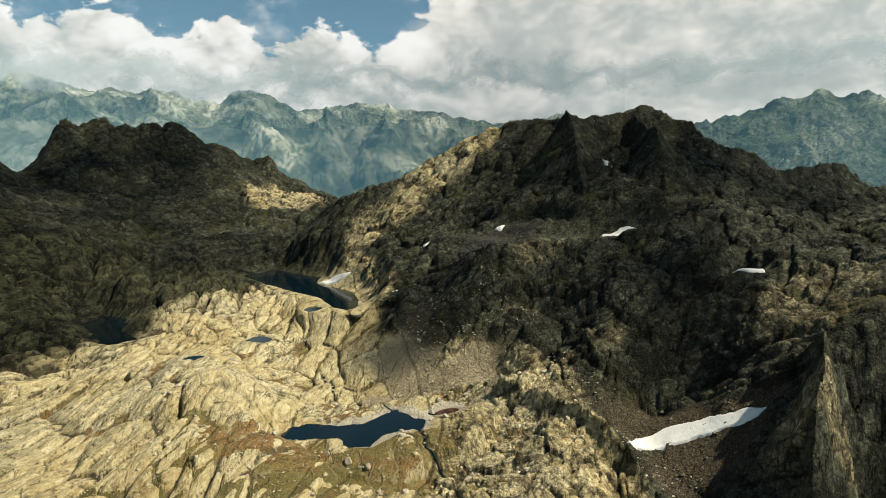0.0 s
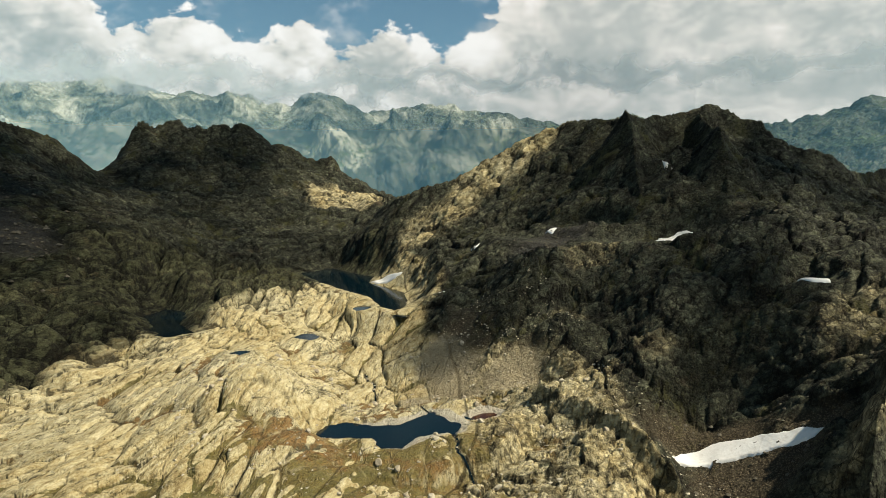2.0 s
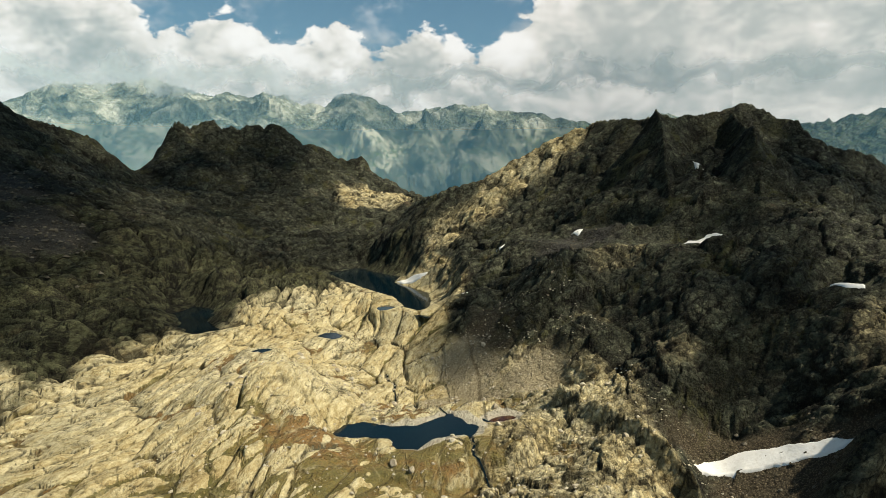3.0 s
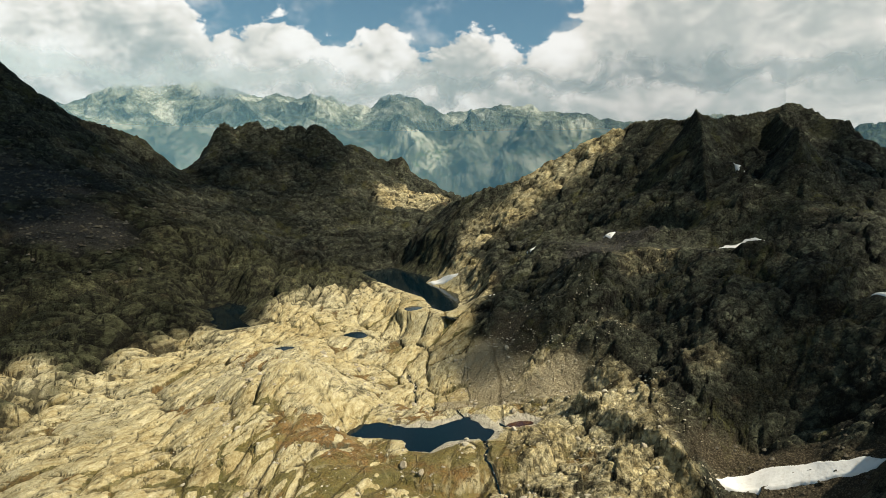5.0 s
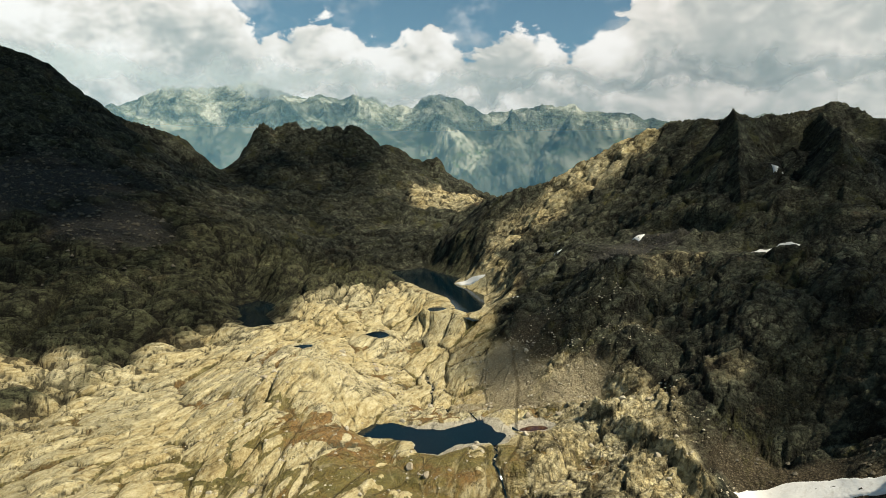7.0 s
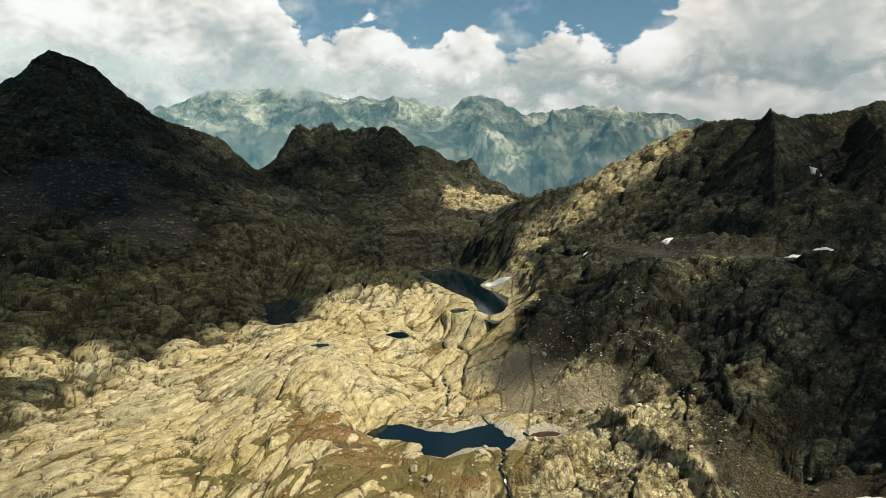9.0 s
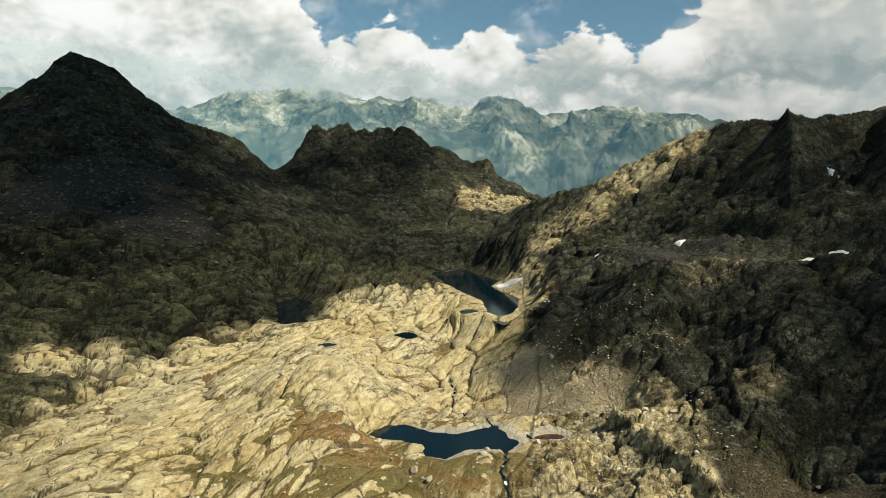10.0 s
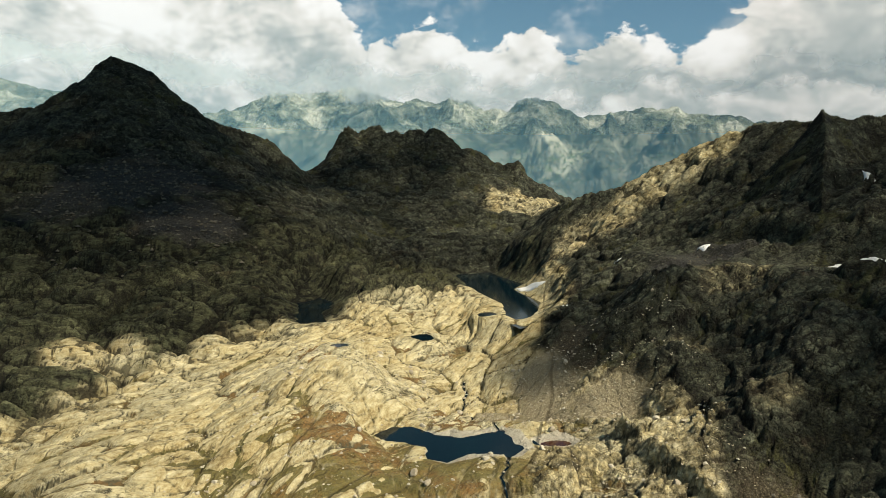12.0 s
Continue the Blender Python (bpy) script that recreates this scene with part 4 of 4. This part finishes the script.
for number, (outline, label) in enumerate(SNOWS):
    xs, ys = [p[0] for p in outline], [p[1] for p in outline]
    step = 0.5 if number == 0 else 0.7
    sx, sy = np.meshgrid(np.arange(min(xs) - 4, max(xs) + 4, step), np.arange(min(ys) - 4, max(ys) + 4, step), indexing="ij")
    shape = sx.shape
    sx, sy = sx.ravel(), sy.ravel()
    d = shore_distance(outline, sx, sy) + 1.6 * layers(sx, sy, 7, 3, 101)
    smooth_ground = land(sx, sy, False)[0]
    rough = land(sx, sy)[0]
    drift = rough.reshape(shape)
    for _ in range(60 if number == 0 else 14):
        wide = np.pad(drift, 1, mode="edge")
        drift = (wide[:-2, 1:-1] + wide[2:, 1:-1] + wide[1:-1, :-2] + wide[1:-1, 2:] + wide[1:-1, 1:-1]) / 5
    sz = np.maximum(smooth_ground + 0.8, drift.ravel() + 0.9) + 0.2 * layers(sx, sy, 6, 3, 105)
    sz -= 2.5 * smooth(-1.5, 0.6, d)
    i, j = np.meshgrid(np.arange(shape[0] - 1), np.arange(shape[1] - 1), indexing="ij")
    sq = np.stack([i * shape[1] + j, (i + 1) * shape[1] + j, (i + 1) * shape[1] + j + 1, i * shape[1] + j + 1], -1).reshape(-1, 4)
    sq = sq[(d[sq] < 0.8).all(1)]
    if len(sq):
        patch = new("snow_patch", mesh_of("snow_patch", np.stack([sx, sy, sz], -1), sq, SNOW, rounded=True))
        tagged(patch, label, "snow", "snow patches")

# ---- clouds overhead: their shadows lie on the slopes ----
CLOUD_BASE = 720.0


def cloud_mesh(seed):
    """A flat-based heap of billows, one unit in half-width."""
    bm = bmesh.new()
    bmesh.ops.create_icosphere(bm, subdivisions=5, radius=1)
    shift = Vector((seed * 7.3, 1.1, 0))
    for v in bm.verts:
        way = v.co.copy()
        swell = 1 + 0.28 * noise.noise(way * 1.6 + shift) + 0.16 * abs(noise.noise(way * 4 + shift)) + 0.08 * abs(noise.noise(way * 9 + shift))
        v.co = Vector((way.x * swell, way.y * swell, max(way.z * swell * 0.5, -0.06)))
    me = bpy.data.meshes.new("cloud")
    bm.to_mesh(me), bm.free()
    me.materials.append(CLOUD)
    for poly in me.polygons:
        poly.use_smooth = True
    return me


# where their shadows fall: x, y, half-width
SHADES = [(-90, 1110, 95), (-170, 1070, 80), (10, 1110, 60), (-40, 1050, 60), (-150, 690, 60), (-60, 720, 60), (-275, 492, 70), (-165, 476, 54), (-100, 505, 42), (-330, 600, 85), (-230, 575, 60), (-130, 590, 62), (-420, 520, 90),
          (-450, 700, 170), (-300, 780, 130), (-480, 900, 190), (-330, 830, 150), (-450, 820, 160), (-300, 1060, 180), (-420, 980, 140), (-110, 1240, 160), (40, 1235, 110), (-60, 1190, 100),
          (-40, 960, 100), (-160, 930, 110), (20, 800, 65), (-90, 830, 80), (-200, 1000, 90), (-380, 640, 100),
          (420, 520, 115), (352, 512, 52), (238, 340, 42), (125, 402, 38), (148, 432, 28), (262, 318, 36), (425, 395, 85), (390, 450, 70), (560, 480, 130), (720, 490, 140),
          (95, 390, 26), (104, 374, 20), (258, 150, 34), (236, 158, 14), (225, 275, 26), (480, 440, 90), (-250, 610, 85), (-340, 690, 120), (-400, 850, 150), (-230, 720, 100), (-280, 900, 120), (228, 268, 24), (262, 292, 20), (285, 140, 40), (-270, 715, 90), (245, 292, 28), (292, 404, 18), (-450, 880, 150)]
heaps = [cloud_mesh(k) for k in range(4)]
for number, (sx, sy, half) in enumerate(SHADES):
    base = float(land(np.array([sx]), np.array([sy]), False)[0][0])
    up = (CLOUD_BASE + 12 * (number % 5) - base) / SUN_WAY.z
    cloud = new("cloud", heaps[number % 4])
    cloud.matrix_world = Matrix.Translation((sx + SUN_WAY.x * up, sy + SUN_WAY.y * up, base + SUN_WAY.z * up)) @ Matrix.Rotation(number * 1.3, 4, "Z") @ Matrix.Diagonal((half * 0.98, half * 0.98, half * 0.6, 1))
    tagged(cloud, "grey-white drifting cumulus cloud above the valley", "cloud", "clouds overhead")


# ---- boulders and loose stones ----
def boulder_mesh(seed, cuts=2):
    rng = random.Random(seed)
    bm = bmesh.new()
    bmesh.ops.create_icosphere(bm, subdivisions=cuts, radius=1)
    planes = [(Vector((rng.gauss(0, 1), rng.gauss(0, 1), rng.gauss(0, 0.7))).normalized(), rng.uniform(0.5, 0.85)) for _ in range(9)]
    for v in bm.verts:
        for way, reach in planes:
            over = v.co.dot(way) - reach
            if over > 0:
                v.co -= way * over
        v.co += 0.06 * noise.noise_vector(v.co * 3 + Vector((seed, 0, 0)))
        v.co.z *= 0.72
    me = bpy.data.meshes.new("boulder")
    bm.to_mesh(me), bm.free()
    me.materials.append(STONE)
    return me


def loose_stones(name, count, box, sizes, seed, label, keep, material):
    """Many small stones in one mesh, lying on the ground."""
    rng = np.random.RandomState(seed)
    x, y = rng.uniform(box[0], box[1], count), rng.uniform(box[2], box[3], count)
    chosen = rng.random_sample(count) < keep(x, y)
    x, y = x[chosen], y[chosen]
    z = land(x, y)[0]
    size = sizes[0] * (sizes[1] / sizes[0]) ** (rng.random_sample(len(x)) ** 2.2)
    unit = np.array([(1, 0, -0.1), (0.5, 0.85, 0), (-0.5, 0.8, -0.1), (-1, 0, 0), (-0.45, -0.85, 0), (0.5, -0.8, -0.1), (0.1, 0.1, 0.75), (-0.35, 0.3, 0.6), (0, 0, -0.5)])
    tris = np.array([(0, 1, 6), (1, 7, 6), (1, 2, 7), (2, 3, 7), (3, 4, 7), (4, 6, 7), (4, 5, 6), (5, 0, 6), (1, 0, 8), (2, 1, 8), (3, 2, 8), (4, 3, 8), (5, 4, 8), (0, 5, 8)])
    a = rng.uniform(0, 2 * np.pi, len(x))
    shape = unit[None] * (1 + 0.35 * rng.uniform(-1, 1, (len(x), 9, 3))) * size[:, None, None] * np.array([1, 0.8, 0.8])
    px = shape[..., 0] * np.cos(a)[:, None] - shape[..., 1] * np.sin(a)[:, None] + x[:, None]
    py = shape[..., 0] * np.sin(a)[:, None] + shape[..., 1] * np.cos(a)[:, None] + y[:, None]
    pz = shape[..., 2] + z[:, None] + 0.15 * size[:, None]
    faces = (tris[None] + 9 * np.arange(len(x))[:, None, None]).reshape(-1, 3)
    tagged(new(name, mesh_of(name, np.stack([px, py, pz], -1).reshape(-1, 3), faces, material)), label, "stones", kind="stuff")


on_land = lambda x, y: np.min([shore_distance(o, x, y) for _, o in LAKES], axis=0) > 0.5
hollow = lambda x, y: (0.12 + 0.5 * smooth(-0.05, 0.35, layers(x, y, 22, 3, 201)) + 0.12 * scree_amount(x, y)) * on_land(x, y)
loose_stones("stones", 14000, (-80, 170, 195, 420), (0.2, 1.0), 11, "pale loose stones scattered over turf and gravel", hollow, STONE)
loose_stones("scree", 5000, (-450, -150, 520, 860), (0.6, 3.2), 12, "dark grey boulders of a scree slope", lambda x, y: 0.15 + scree_amount(x, y), DARK_STONE)
loose_stones("scree", 5000, (150, 420, 190, 520), (0.3, 1.6), 13, "brown and grey scree below the crags", lambda x, y: 0.08 + scree_amount(x, y), DARK_STONE)
rng = random.Random(5)
kinds = [boulder_mesh(k) for k in range(6)]
spots = []
while len(spots) < 170:
    bx, by = rng.uniform(-70, 165), rng.uniform(205, 400)
    if hollow(np.array([bx]), np.array([by]))[0] > rng.random() * 0.8 and all((bx - q[0]) ** 2 + (by - q[1]) ** 2 > 9 for q in spots):
        spots.append((bx, by))
heights = land(np.array([q[0] for q in spots]), np.array([q[1] for q in spots]))[0]
for (bx, by), bz in zip(spots, heights):
    size = 0.7 * (2.6 / 0.7) ** (rng.random() ** 2.2)
    boulder = new("boulder", kinds[rng.randrange(6)])
    boulder.matrix_world = Matrix.Translation((bx, by, bz + 0.2 * size)) @ Euler((rng.uniform(-0.3, 0.3), rng.uniform(-0.3, 0.3), rng.uniform(0, 6.28))).to_matrix().to_4x4() @ Matrix.Diagonal((size, size * rng.uniform(0.7, 1), size * rng.uniform(0.7, 1), 1))
    tagged(boulder, "pale grey weathered boulder lying on turf and gravel", "boulder", "boulders in the basin")
